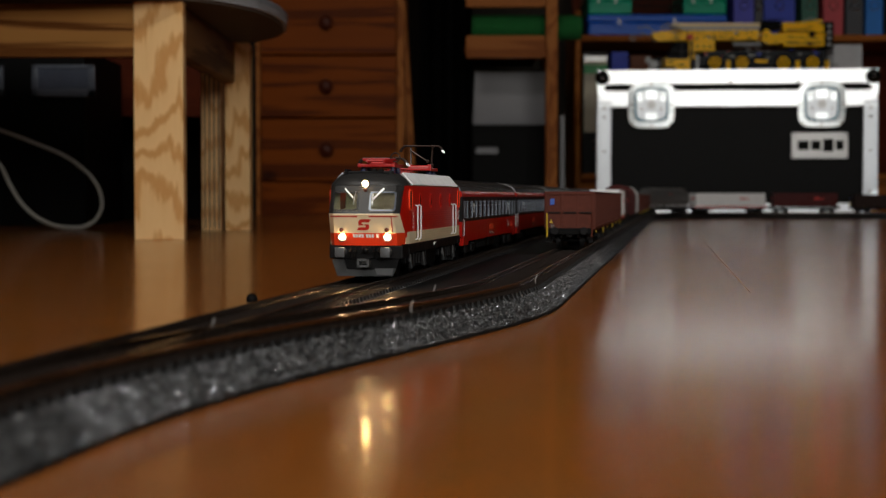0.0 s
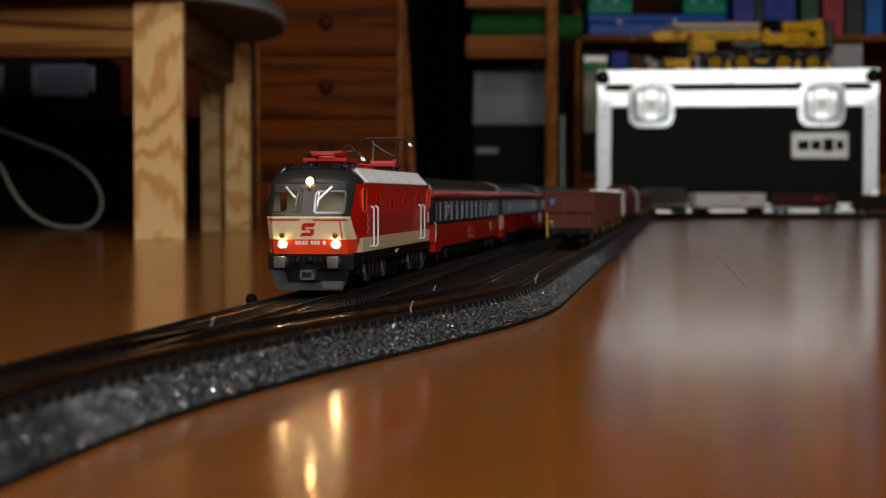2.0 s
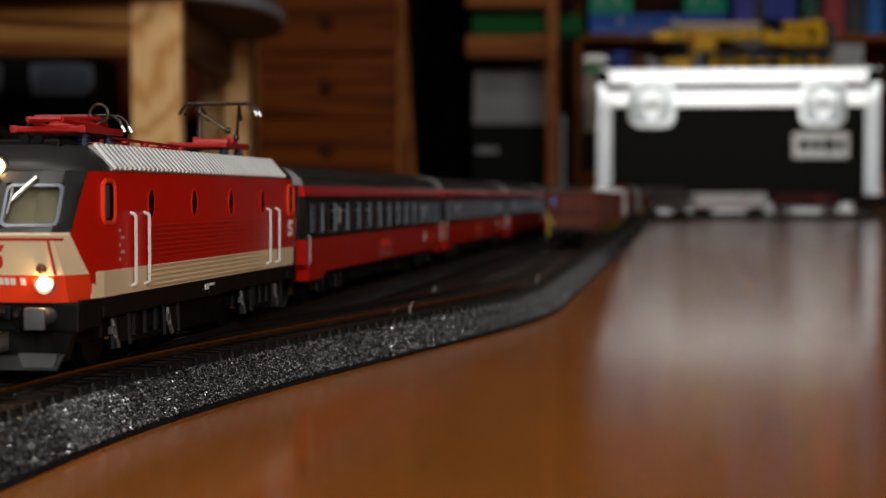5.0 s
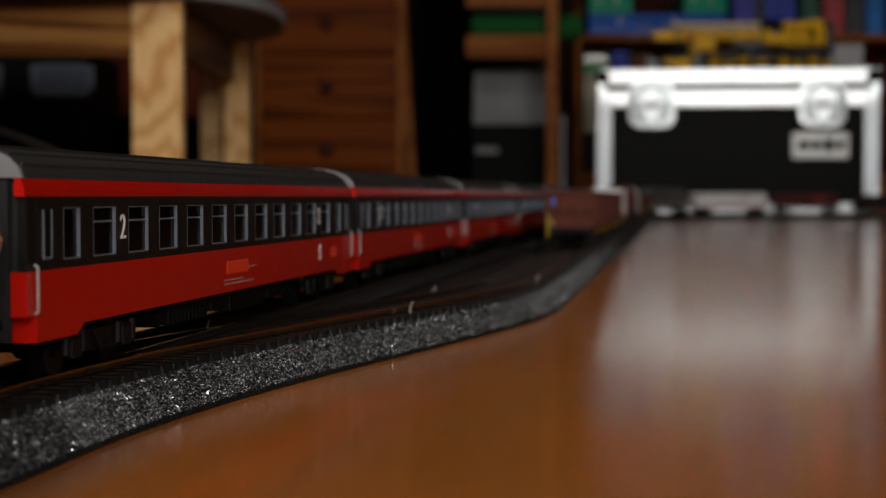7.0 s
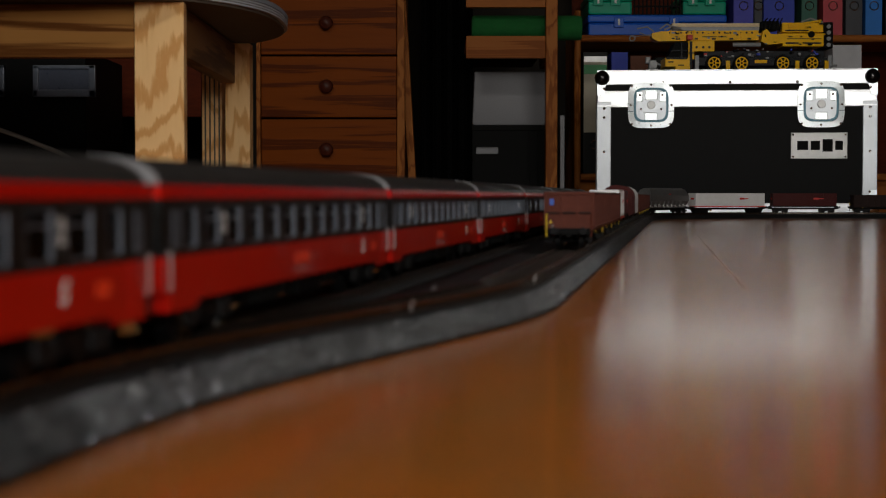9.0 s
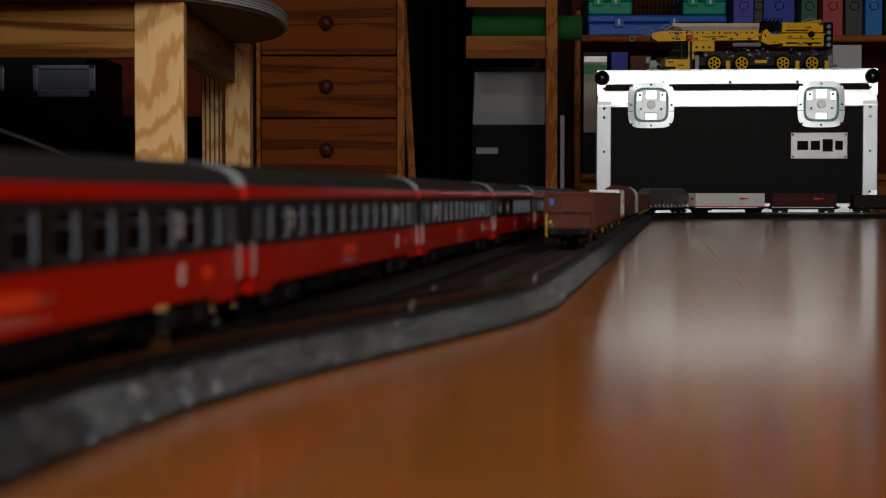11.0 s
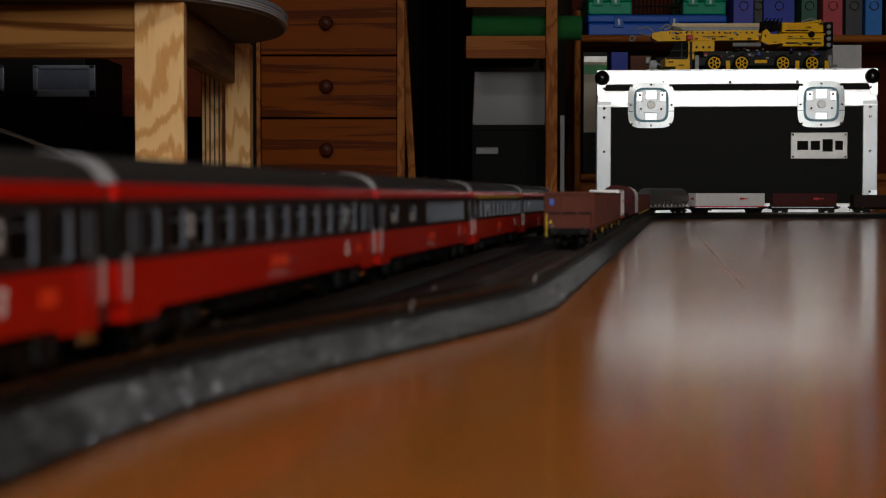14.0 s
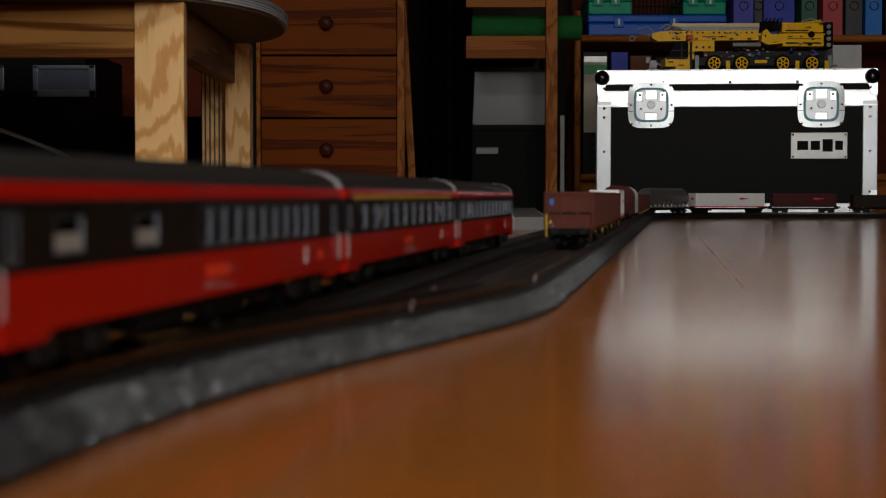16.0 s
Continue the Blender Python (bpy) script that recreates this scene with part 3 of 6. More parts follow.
    if not raised:
        wire(bm, [(6.2 + 2.1 * math.cos(a), head[0] - 3.4, head[1] + .9 + 2.1 * math.sin(a)) for a in np.linspace(0, 2 * math.pi, 15)], .4)
    part("cross_tie", bm, M_PANTODARK, p)


def loco():
    t = thing("locomotive", on_main(687), "red, cream and grey model electric locomotive with lit headlights", "model locomotive")
    W = 17.4
    # body shell, red: a straight middle and a tapering nose at each end
    bm = B()
    levels = (15, 20, 24, 28, 32, 36, 40.4)
    rings = []
    for end in (0, 1):
        for tip in ((1, 0) if end else (0, 1)):
            row = []
            for sx in (-1, 1):
                for z in levels[:: 1 if sx < 0 else -1]:
                    x, y = (nose_half(z) + .02, nose_y(nose_half(z), z) + .25) if tip == 0 else (W, 17)
                    row.append(bm.verts.new(Vector((sx * x, y if not end else 190.6 - y, z)) * MM))
            rings.append(row)
    for a, b in zip(rings, rings[1:]):
        for i in range(len(a)):
            j = (i + 1) % len(a)
            bm.faces.new((a[i], a[j], b[j], b[i]))
    part("body", bm, M_RED, t, "glossy red body shell", smooth=50)
    # cream belt along the sides with raised ribs, the ribs of the machine room above
    for s in (-1, 1):
        bm = B()
        box(bm, s * W, s * (W + .15), 17, 173.6, 15.1, 20.4)
        ye = nose_y(nose_half(17.5), 17.5) + .3
        for ya, yb in ((ye, 17), (190.6 - ye, 173.6)):
            x0 = nose_half(17.5) + .1
            prism(bm, [(s * x0, ya), (s * (W + .15), yb), (s * (W - .6), yb), (s * (x0 - .6), ya)], "z", 15.1, 20.4)
        for k in range(5):
            z = 15.7 + k * 1.05
            box(bm, s * W, s * (W + .55), 43, 141, z, z + .5, .12)
        part("side_belt", bm, M_CREAM, t, "ribbed cream belt")
        bm = B()
        for k in range(8):
            z = 21.4 + k * 1.05
            box(bm, s * W, s * (W + .4), 43, 141, z, z + .45, .1)
        part("side_ribs", bm, M_RED, t)
        bm = B()
        box(bm, s * (W - .4), s * (W + .1), 15, 175.6, 11.0, 15)
        for ya, yb in ((8.4, 15.4), (182.2, 175.2)):
            prism(bm, [(s * 16.2, ya), (s * (W + .1), yb), (s * (W - .6), yb), (s * 15.4, ya)], "z", 9.4, 15)
        for y in (20, 92, 170):
            box(bm, s * W, s * (W + .5), y - 4, y + 4, 11.0, 13.4, .2)
        part("sole_bar", bm, M_CHASSIS, t)
        for k in range(5):
            part("lettering_bar", one_box(s * W, s * (W + .12), 26.2 + (k % 2), 27.0 + (k % 2) * 2.1, 22 + k * 1.5, 22.7 + k * 1.5), M_SILVER, t)
        for y in (46, 77, 108, 139):
            bm = B()
            ring = [(y + 2.1 * math.cos(a), 33.8 + 3.2 * math.sin(a)) for a in np.linspace(0, 2 * math.pi, 17)[:-1]]
            prism(bm, ring, "x", s * (W - .2), s * (W + .12))
            hole = part("porthole", bm, M_BLACK, t, "dark oval porthole")
            bm = B()
            wire(bm, [(s * (W + .1), y + 2.2 * math.cos(a), 33.8 + 3.3 * math.sin(a)) for a in np.linspace(0, 2 * math.pi, 17)], .22)
            part("rim", bm, M_RED, hole)
        for y in (33, 41.5, 143.5, 153.5):
            bm = B()
            wire(bm, [(s * W, y, 16.5), (s * (W + 1.2), y, 17), (s * (W + 1.2), y, 31.5), (s * W, y, 32)], .38)
            part("handrail", bm, M_WHITE, t, "white handrail")
        for y0, y1 in ((16.8, 23.4), (167.2, 173.8)):
            bm = B()
            prism(bm, rounded_ring(y0 + .6, y1 - .6, 30.6, 38.0, 1.2), "x", s * (W - .3), s * (W + .12))
            w = part("cab_side_window", bm, M_BLACK, t)
            bm = B()
            ring = rounded_ring(y0, y1, 30, 38.6, 1.6)
            wire(bm, [(s * (W + .1), y, z) for y, z in ring + ring[:1]], .5)
            part("frame", bm, M_ORANGE, w)
            part("sliding_pane", one_box(s * (W + .05), s * (W + .3), y0 + 1, (y0 + y1) / 2, 31, 37.6, .1), M_HOPPER, w, "grey sliding pane")
        bm = B()
        for o in emblem_outline(2.4):
            prism(bm, [(171 + s * p, 26 + q) for p, q in o], "x", s * W, s * (W + .16))
        part("emblem", bm, M_WHITE, t, "white slanted emblem shape")
        bm = B()
        for k in range(4):
            box(bm, s * (W + .1), s * (W + .25), 85 + k * 2.1, 86.6 + k * 2.1, 12.6, 14)
        part("marking", bm, M_WHITE, t)
    # the two ends
    for end in (0, 1):
        turn = ORIGIN if end == 0 else pose(0, .1906, 0, 0, 0, 180)
        bm = B()
        nose_patch(bm, -16, 16, 14.6, 20, -3, .1, 12, True)
        f = part("cab_front", bm, M_ORANGE, t, "orange-red lower cab front", smooth=30, at=turn)
        bm = B()
        nose_patch(bm, -16, 16, 20.02, 27.9, -3, .1, 12, True)
        part("cream_panel", bm, M_CREAM, f, "cream cab front panel", smooth=30)
        for x0, x1, z0, z1 in ((-14.6, -2.4, 26.9, 27.4), (2.4, 14.6, 26.9, 27.4), (12.0, 12.4, 20.2, 26.9)):
            bm = B()
            nose_patch(bm, x0, x1, z0, z1, -.2, .25, 6)
            part("red_line", bm, M_REDPRINT, f)
        bm = B()
        nose_patch(bm, -16, 16, 27.9, 28.4, -3, .35, 12, True)
        part("ledge", bm, M_CREAM, f, smooth=30)
        # the sloping grey front round the two windows
        win = [(-14.0, -2.3), (2.3, 14.0)]
        Z0, Z1 = 29.4, 38.0
        bm = B()
        for x0, x1, z0, z1, nx in ((-16, 16, 28.4, Z0, 12), (-16, 16, Z1, 40.4, 12), (-2.3, 2.3, Z0, Z1, 2)):
            nose_patch(bm, x0, x1, z0, z1, -2.4, .1, nx, True)
        for sx in (-1, 1):
            nose_patch(bm, min(sx * 13.9, sx * 16), max(sx * 13.9, sx * 16), Z0, Z1, -2.4, .1, 3, True)
        part("window_surround", bm, M_GREY, f, "dark grey windscreen surround", smooth=30)
        for x0, x1 in win:
            sx = 1 if x0 > 0 else -1
            bm = B()
            ring = rounded_ring(x0 + .15, x1 - .15, Z0 + .15, Z1 - .15, 1.2)
            inner = rounded_ring(x0 + .75, x1 - .75, Z0 + .7, Z1 - .7, .9)
            n = len(ring)
            rows = [[bm.verts.new(Vector(on_nose(x, z, o)) * MM) for x, z in r] for r, o in ((ring, -1), (ring, .3), (inner, .3), (inner, -1))]
            for a, b in zip(rows, rows[1:]):
                for i in range(n):
                    bm.faces.new((a[i], a[(i + 1) % n], b[(i + 1) % n], b[i]))
            w = part("windscreen", bm, M_FRAME if sx > 0 else M_GREY, f, "cab windscreen in a thin frame")
            bm = B()
            vs = [bm.verts.new(Vector((x, nose_y(5, z) + .07 * (abs(x) - 8) + o, z)) * MM) for x in (x0 + .2, x1 - .2) for o in (.8, 1.2) for z in (Z0 + .2, Z1 - .2)]
            for q in ((0, 1, 3, 2), (4, 6, 7, 5), (0, 4, 5, 1), (2, 3, 7, 6), (0, 2, 6, 4), (1, 5, 7, 3)):
                bm.faces.new([vs[i] for i in q])
            part("pane", bm, M_CABGLASS, w)
            bm = B()
            if sx > 0:
                wire(bm, [on_nose(x0 + 6.2, 39.2, .7), on_nose(x0 + 2.2, 35.0, .7)], .42)
                wire(bm, [on_nose(x0 + 5.4, 38.6, .8), on_nose(x0 + 2.0, 34.6, .9)], .25)
                wire(bm, [on_nose(x0 + 1.6, 37.0, .5), on_nose(x0 + 1.5, 32.0, .5)], .2)
            else:
                wire(bm, [on_nose(x0 + 5.4, 39.2, .7), on_nose(x0 + 9.2, 35.2, .7)], .4)
                wire(bm, [on_nose(x0 + 10.2, 38.0, .5), on_nose(x0 + 9.6, 32.4, .5)], .2)
            part("wiper", bm, M_SILVER, w, "bright metal wiper")
            bm = B()
            nose_patch(bm, x0, x1, Z0, Z1, -2.9, -2.5, 2)
            part("cab_wall", bm, M_CABDIM, f, "dull yellow cab interior")
            if sx < 0:
                part("driver_seat", one_box(-10.6, -8.2, 4.6, 5.0, 30, 37.4, .1), M_KNOB, f, "dark brown seat back")
        for o in emblem_outline(2.4):
            bm = B()
            vs = [[bm.verts.new(Vector(on_nose(p * 1.0, 23.6 + q, d)) * MM) for p, q in o] for d in (-.3, .22)]
            for i in range(len(o)):
                j = (i + 1) % len(o)
                bm.faces.new((vs[0][i], vs[0][j], vs[1][j], vs[1][i]))
            bm.faces.new(vs[0][::-1])
            bm.faces.new(vs[1])
            part("emblem", bm, M_REDPRINT, f, "red slanted emblem shape")
        # running number as bars
        bm = B()
        x = -5.2
        for n in (4, 3, 1):
            for k in range(n):
                nose_patch(bm, x, x + 1.0, 18.1, 19.5, -.2, .22, 1)
                x += 1.25
            x += .75
        part("number_bar", bm, M_WHITE, f)
        for x in (-9.9, 9.9):
            bm = B()
            tube(bm, (x, 8, 18.4), (x, 5.1, 18.4), 2.1, 20)
            lamp = part("headlight", bm, M_FRAME, f, "chrome ringed headlight", smooth=40)
            bm = B()
            tube(bm, (x, 5.4, 18.4), (x, 4.6, 18.4), 1.35, 20, 1.15)
            part("lens", bm, M_LAMP if end == 0 else M_FRAME, lamp, "glowing warm lens" if end == 0 else "unlit lens")
            bm = B()
            tube(bm, (x, 6, 21.4), (x, 3.4, 21.4), 1.0, 14)
            ball(bm, (x, 3.4, 21.4), .9, 12, 8, sc=(1, .5, 1))
            part("tail_lens", bm, M_TAIL, lamp, "dull red-brown tail lens", smooth=50)
        bm = B()
        tube(bm, (0, 14, 41.3), (0, 6.4, 41.3), 2.0, 20)
        lamp = part("top_headlight", bm, M_GREY, f, smooth=40)
        bm = B()
        tube(bm, (0, 6.6, 41.3), (0, 6.0, 41.3), 1.35, 20, 1.15)
        part("lens", bm, M_LAMP if end == 0 else M_FRAME, lamp, "glowing warm lens" if end == 0 else "unlit lens")
        bm = B()
        ball(bm, (.3, 5.2, 38.6), .85, 12, 8)
        part("top_tail_lens", bm, M_TAIL, lamp, "dull red-brown tail lens", smooth=50)
        # buffer beam, buffers, coupling, plough
        bm = B()
        box(bm, -16.1, 16.1, 7.2, 10.5, 8.8, 14.6, .5)
        prism(bm, [(-14.5, 8.9), (14.5, 8.9), (13, 3.2), (-13, 3.2)], "y", 8, 10.5)
        part("buffer_beam", bm, M_CHASSIS, f)
        bm = B()
        prism(bm, [(-14.6, 8.6), (-9.5, 8.6), (-8, 4.2), (6, 4.2), (8, 4.6), (13.6, 4.6), (12, 1.4), (-12.2, 1.4)], "y", 5.6, 6.6)
        part("snow_plough", bm, M_PLOUGH, f, "dark grey snow plough")
        bm = B()
        prism(bm, [(4.5, 4.8), (12.6, 4.8), (11.6, 2.0), (5.4, 2.0)], "y", 5.0, 5.55)
        part("plough_blade", bm, M_BUFFER, f)
        for x in (-9.9, 9.9):
            bm = B()
            tube(bm, (x, 7.4, 12.0), (x, 1.4, 12.0), 1.7, 14)
            box(bm, x - 2.3, x + 2.0, .2, 1.2, 9.7, 14.0, .5)
            part("buffer", bm, M_BUFFER, f, "flat grey rectangular buffer", smooth=30)
        bm = B()
        for a in ((-2.6, -1.7, 5.4, 9.0), (1.7, 2.6, 5.4, 9.0), (-2.6, 2.6, 8.1, 9.0), (-2.6, 2.6, 5.4, 6.2)):
            box(bm, a[0], a[1], 1, 5, a[2], a[3])
        box(bm, -1.2, 1.2, 4, 8, 6.6, 7.8)
        part("coupling", bm, M_BUFFER, f)
        for x in (-6.2, -4.0, 4.0, 6.2):
            bm = B()
            wire(bm, [(x, 7.2, 13.6), (x, 5.0, 11.6), (x * 1.05, 5.8, 8.6)], .42)
            tube(bm, (x, 5.6, 12.4), (x, 4.9, 11.5), .7, 8)
            part("brake_hose", bm, M_CHASSIS, f)
        bm = B()
        ball(bm, (0, 6.4, 12.6), 1.6, 10, 6)
        box(bm, -2.4, 2.4, 6, 7.4, 11.2, 13.8, .3)
        part("draw_hook", bm, M_CHASSIS, f)
    # roof, rounded down over both cabs
    bm = B()
    full = [(17.3, 40.4), (17.0, 41.4), (15.4, 43.2), (12.6, 45.4), (6, 46.2), (-6, 46.2), (-12.6, 45.4), (-15.4, 43.2), (-17.0, 41.4), (-17.3, 40.4)]
    rows = []
    ends = ((6.7, .93, .02), (6.9, .935, .2), (7.8, .95, .42), (9.6, .965, .68), (12.6, .98, .88), (17, 1, 1))
    for y, wide, high in ends + tuple((190.6 - y, a, b) for y, a, b in ends[::-1]):
        tip = 5 if y < 14 or y > 176 else 0
        rows.append([bm.verts.new(Vector((x * wide, y + (1 if y < 90 else -1) * tip * (abs(x) / 17.3) ** 4, 40.4 + (z - 40.4) * high)) * MM) for x, z in full])
    n = len(full)
    for a, b in zip(rows, rows[1:]):
        for i in range(n):
            bm.faces.new((a[i], a[(i + 1) % n], b[(i + 1) % n], b[i]))
    bm.faces.new(rows[0])
    bm.faces.new(rows[-1][::-1])
    part("roof", bm, M_GREY, t, "dark grey roof", smooth=50)
    for s in (-1, 1):
        for k in range(4):
            bm = B()
            y0, y1 = 22 + k * 35.5, 22 + k * 35.5 + 34.9
            a, b = prism(bm, [(s * 17.3, 40.5), (s * 17.75, 40.9), (s * 13.2, 45.9), (s * 12.4, 45.6)], "y", y0, y1)
            # base greyed so the shade between the ribs is in its colour
            g = part("roof_grille", bm, M_VANGREY, t, "roof grille panel, greyed for the shade between its silver ribs")
            bm = B()
            for j in range(12):
                y = y0 + .8 + j * 2.95
                prism(bm, [(s * 17.7, 40.8), (s * 18.3, 41.3), (s * 13.7, 46.4), (s * 13.0, 45.8)], "y", y, y + 1.5)
            part("rib", bm, M_GRILLE, g, "bright silver ribs")
    pantograph(t, 42, False)
    pantograph(t, 146, True)
    bm = B()
    wire(bm, [(4, 44, 49), (4, 60, 48.6), (0, 92, 48.8), (0, 130, 48.6)], .4)
    for y in (64, 78, 92, 106, 120):
        tube(bm, (0, y, 46), (0, y, 48.6), 1.1, 8)
    box(bm, -6, 6, 84, 100, 46, 47.6, .4)
    box(bm, -3.5, 3.5, 60, 72, 46, 47.9, .4)
    part("roof_conductor", bm, M_PANTO, t, "red roof conductor and switchgear")
    bm = B()
    box(bm, -10.5, 9.5, 14.5, 24, 44.6, 46.9, .5)
    prism(bm, [(-11.4, 44.2), (-9.2, 44.2), (-9.6, 47.6), (-10.6, 47.6)], "y", 13.5, 22)
    tube(bm, (2.4, 13.8, 46.8), (2.4, 18, 46.8), 1.0, 10)
    tube(bm, (5.2, 13.8, 46.8), (5.2, 18, 46.8), 1.0, 10)
    part("roof_hatch", bm, M_CHASSIS, t)
    # underframe and bogies
    bm = B()
    box(bm, -13, 13, 10, 181, 6, 11.6, .6)
    box(bm, -14.5, 14.5, 74, 111, 3.5, 11, .8)
    part("underframe", bm, M_BLACK, t)
    for y in (47, 143):
        bm = B()
        for s in (-1, 1):
            box(bm, s * 12.6, s * 15.2, y - 25, y + 25, 6.4, 9.6, .5)
            for dy in (-16.5, 16.5):
                box(bm, s * 14.8, s * 16.4, y + dy - 3.2, y + dy + 3.2, 4.8, 10.4, .5)
                wire(bm, [(s * 15.8, y + dy - 5, 10.6), (s * 16.1, y + dy - 5, 4)], .7)
                wire(bm, [(s * 15.8, y + dy + 5, 10.6), (s * 16.1, y + dy + 5, 4)], .7)
            wire(bm, [(s * 15.6, y - 9, 5), (s * 15.9, y + 9, 5)], .6)
            for dy in (-7, 0, 7):
                tube(bm, (s * 15.4, y + dy, 4.6), (s * 15.4, y + dy, 10.5), .9, 8)
        g = part("bogie", bm, M_CHASSIS, t, "dark grey bogie frame")
        for s in (-1, 1):
            for dy in (-22, 13):
                bm = B()
                wire(bm, [(s * 16.2, y + dy, 10.2), (s * 16.6, y + dy + .6, 6.4), (s * 16.6, y + dy + 2.4, 4.2)], .6)
                box(bm, s * 15.8, s * 16.9, y + dy - 1.4, y + dy + 1.0, 7.0, 8.6, .2)
                part("sand_pipe", bm, M_BUFFER, g, "grey sand pipe")
        for dy in (-16.5, 16.5):
            wheelset(g, y + dy, 7.1)
    return t


LOCO = loco()


# ---- coaches ----
CL = 289.0


def coach(label, kind):
    t = thing("coach", on_main(900), label, "model coach", "passenger coaches")
    HW = 16.2
    bm = B()
    prism(bm, [(2.4, 13.6), (6.0, 13.6), (6.4, 8.6), (26, 8.6), (30, 10.6), (CL - 30, 10.6), (CL - 26, 8.6), (CL - 6.4, 8.6), (CL - 6, 13.6), (CL - 2.4, 13.6), (CL - 2.4, 21.8), (2.4, 21.8)], "x", -HW, HW)
    bmesh.ops.bevel(bm, geom=[e for e in bm.edges if abs(e.verts[0].co.z - e.verts[1].co.z) > .01], offset=1.2 * MM, segments=3, affect="EDGES")
    part("lower_body", bm, M_RED2, t, "glossy red lower body", smooth=40)
    if kind == "dining":
        wins = [(31, 15), (77, 15)] + [(124 + 13.2 * k, 9.2) for k in range(10)]
    elif kind == "first":
        wins = [(30 + 22.5 * k, 12.5) for k in range(11)]
    else:
        wins = [(19.5, 8.6)] + [(35 + 20.3 * k, 12.9) for k in range(11)] + [(259.5, 8.6)]
    zt, zb = 33.4, 23.4
    for s in (-1, 1):
        bm = B()
        box(bm, s * (HW - 1.6), s * (HW - .05), 2.2, CL - 2.2, 21.8, zb)
        box(bm, s * (HW - 1.6), s * (HW - .05), 2.2, CL - 2.2, zt, 35.5)
        y = 2.2
        for w0, ww in wins:
            box(bm, s * (HW - 1.6), s * (HW - .05), y, w0, zb, zt)
            y = w0 + ww
        box(bm, s * (HW - 1.6), s * (HW - .05), y, CL - 2.2, zb, zt)
        part("window_band", bm, M_BAND, t, "dark grey window band")
        for w0, ww in wins:
            bm = B()
            x0, x1 = s * (HW - .8), s * (HW - .02)
            small = kind == "dining" and ww == 15
            z1, z0 = (zt, zb) if not small else (zt - 1.5, zb + 1.5)
            for a in ((w0, w0 + .18, z0, z1), (w0 + ww - (.42 if ww > 10 else .24), w0 + ww, z0, z1), (w0, w0 + ww, z0, z0 + .28), (w0, w0 + ww, z1 - .2, z1)):
                box(bm, x0, x1, *a)
            f = part("window", bm, M_FRAME, t, "aluminium framed window")
            bm = B()
            box(bm, s * (HW - 1.0), s * (HW - .7), w0 + .2, w0 + ww - .4, z0 + .25, z1 - .2)
            part("pane", bm, M_GLASS, f)
            if small:
                part("frosted_pane", one_box(s * (HW - .6), s * (HW - .3), w0 + .5, w0 + ww - .5, z0 + .4, z0 + 3.8), M_FROST, f, "pale frosted lower pane")
            if not small and ww > 12.3:
                bm = B()
                wire(bm, [(s * (HW - .5), w0 + .5, zt - 3), (s * (HW - .5), w0 + ww - .5, zt - 3)], .22)
                part("bar", bm, M_FRAME, f)
        bm = B()
        prism(bm, [(s * HW, 35.5), (s * HW, 36.8), (s * (HW - .7), 38.7), (s * (HW - 2), 38.7), (s * (HW - 2), 35.5)], "y", 1.4, CL - 1.4)
        part("cantrail", bm, M_RED2, t, "red stripe under the roof")
        if kind == "first":
            bm = B()
            box(bm, s * (HW - .1), s * (HW + .14), 20, CL - 20, 35.1, 36.3)
            part("first_class_stripe", bm, M_YELLOW, t, "yellow stripe above the windows")
        for y0, d in ((6.5, 1), (CL - 6.5, -1)):
            bm = B()
            prism(bm, [(y0, 9), (y0 + d * 9.5, 9), (y0 + d * 9.5, 34.8), (y0, 34.8)], "x", s * (HW - .3), s * (HW + .1))
            dr = part("door", bm, M_BAND, t, "dark grey entrance door")
            bm = B()
            prism(bm, [(y0 - d * .05, 8.9), (y0 + d * 9.55, 8.9), (y0 + d * 9.55, 21.8), (y0 - d * .05, 21.8)], "x", s * (HW - .2), s * (HW + .16))
            part("door_panel", bm, M_RED2, dr, "red lower door panel")
            bm = B()
            prism(bm, [(y0 + d * 3, 24), (y0 + d * 6.6, 24), (y0 + d * 6.6, 33), (y0 + d * 3, 33)], "x", s * (HW - .1), s * (HW + .18))
            part("door_glass", bm, M_BLACK, dr)
            bm = B()
            for ya in (y0 + d * 2.9, y0 + d * 6.7):
                box(bm, s * HW, s * (HW + .35), ya - .25, ya + .25, 24, 33)
            box(bm, s * HW, s * (HW + .3), min(y0 + d * 3, y0 + d * 6.6), max(y0 + d * 3, y0 + d * 6.6), 23.8, 24.3)
            part("door_window_frame", bm, M_FRAME, dr)
            bm = B()
            for yy in (y0 - d * 1.0,):
                wire(bm, [(s * HW, yy, 14), (s * (HW + .7), yy, 14.4), (s * (HW + .7), yy, 22.6), (s * HW, yy, 23)], .33)
            part("handrail", bm, M_SILVER, dr)
        bm = B()
        mid = 129 if s > 0 else 150
        box(bm, s * HW, s * (HW + .14), mid, mid + 20, 15.2, 18.6)
        part("route_plate", bm, M_ORANGE, t, "bright red plate")
        bm = B()
        for z, n in ((13.5, 7), (12.5, 11)):
            for k in range(n):
                box(bm, s * HW, s * (HW + .13), mid - 2 + k * 2.6, mid - .8 + k * 2.6, z, z + .36)
        wire(bm, [(s * (HW + .05), mid + 19, 18.5), (s * (HW + .05), mid + 21, 16.2), (s * (HW + .05), mid + 28, 16.6)], .12)
        part("lettering_bar", bm, M_VANGREY, t)
        bm = B()
        for o in emblem_outline(1.7):
            prism(bm, [(CL - 53 + s * p * .8, 17.2 + q * 1.4) for p, q in o], "x", s * HW, s * (HW + .15))
        part("emblem", bm, M_WHITE, t, "white slanted emblem shape")
        bm = B()
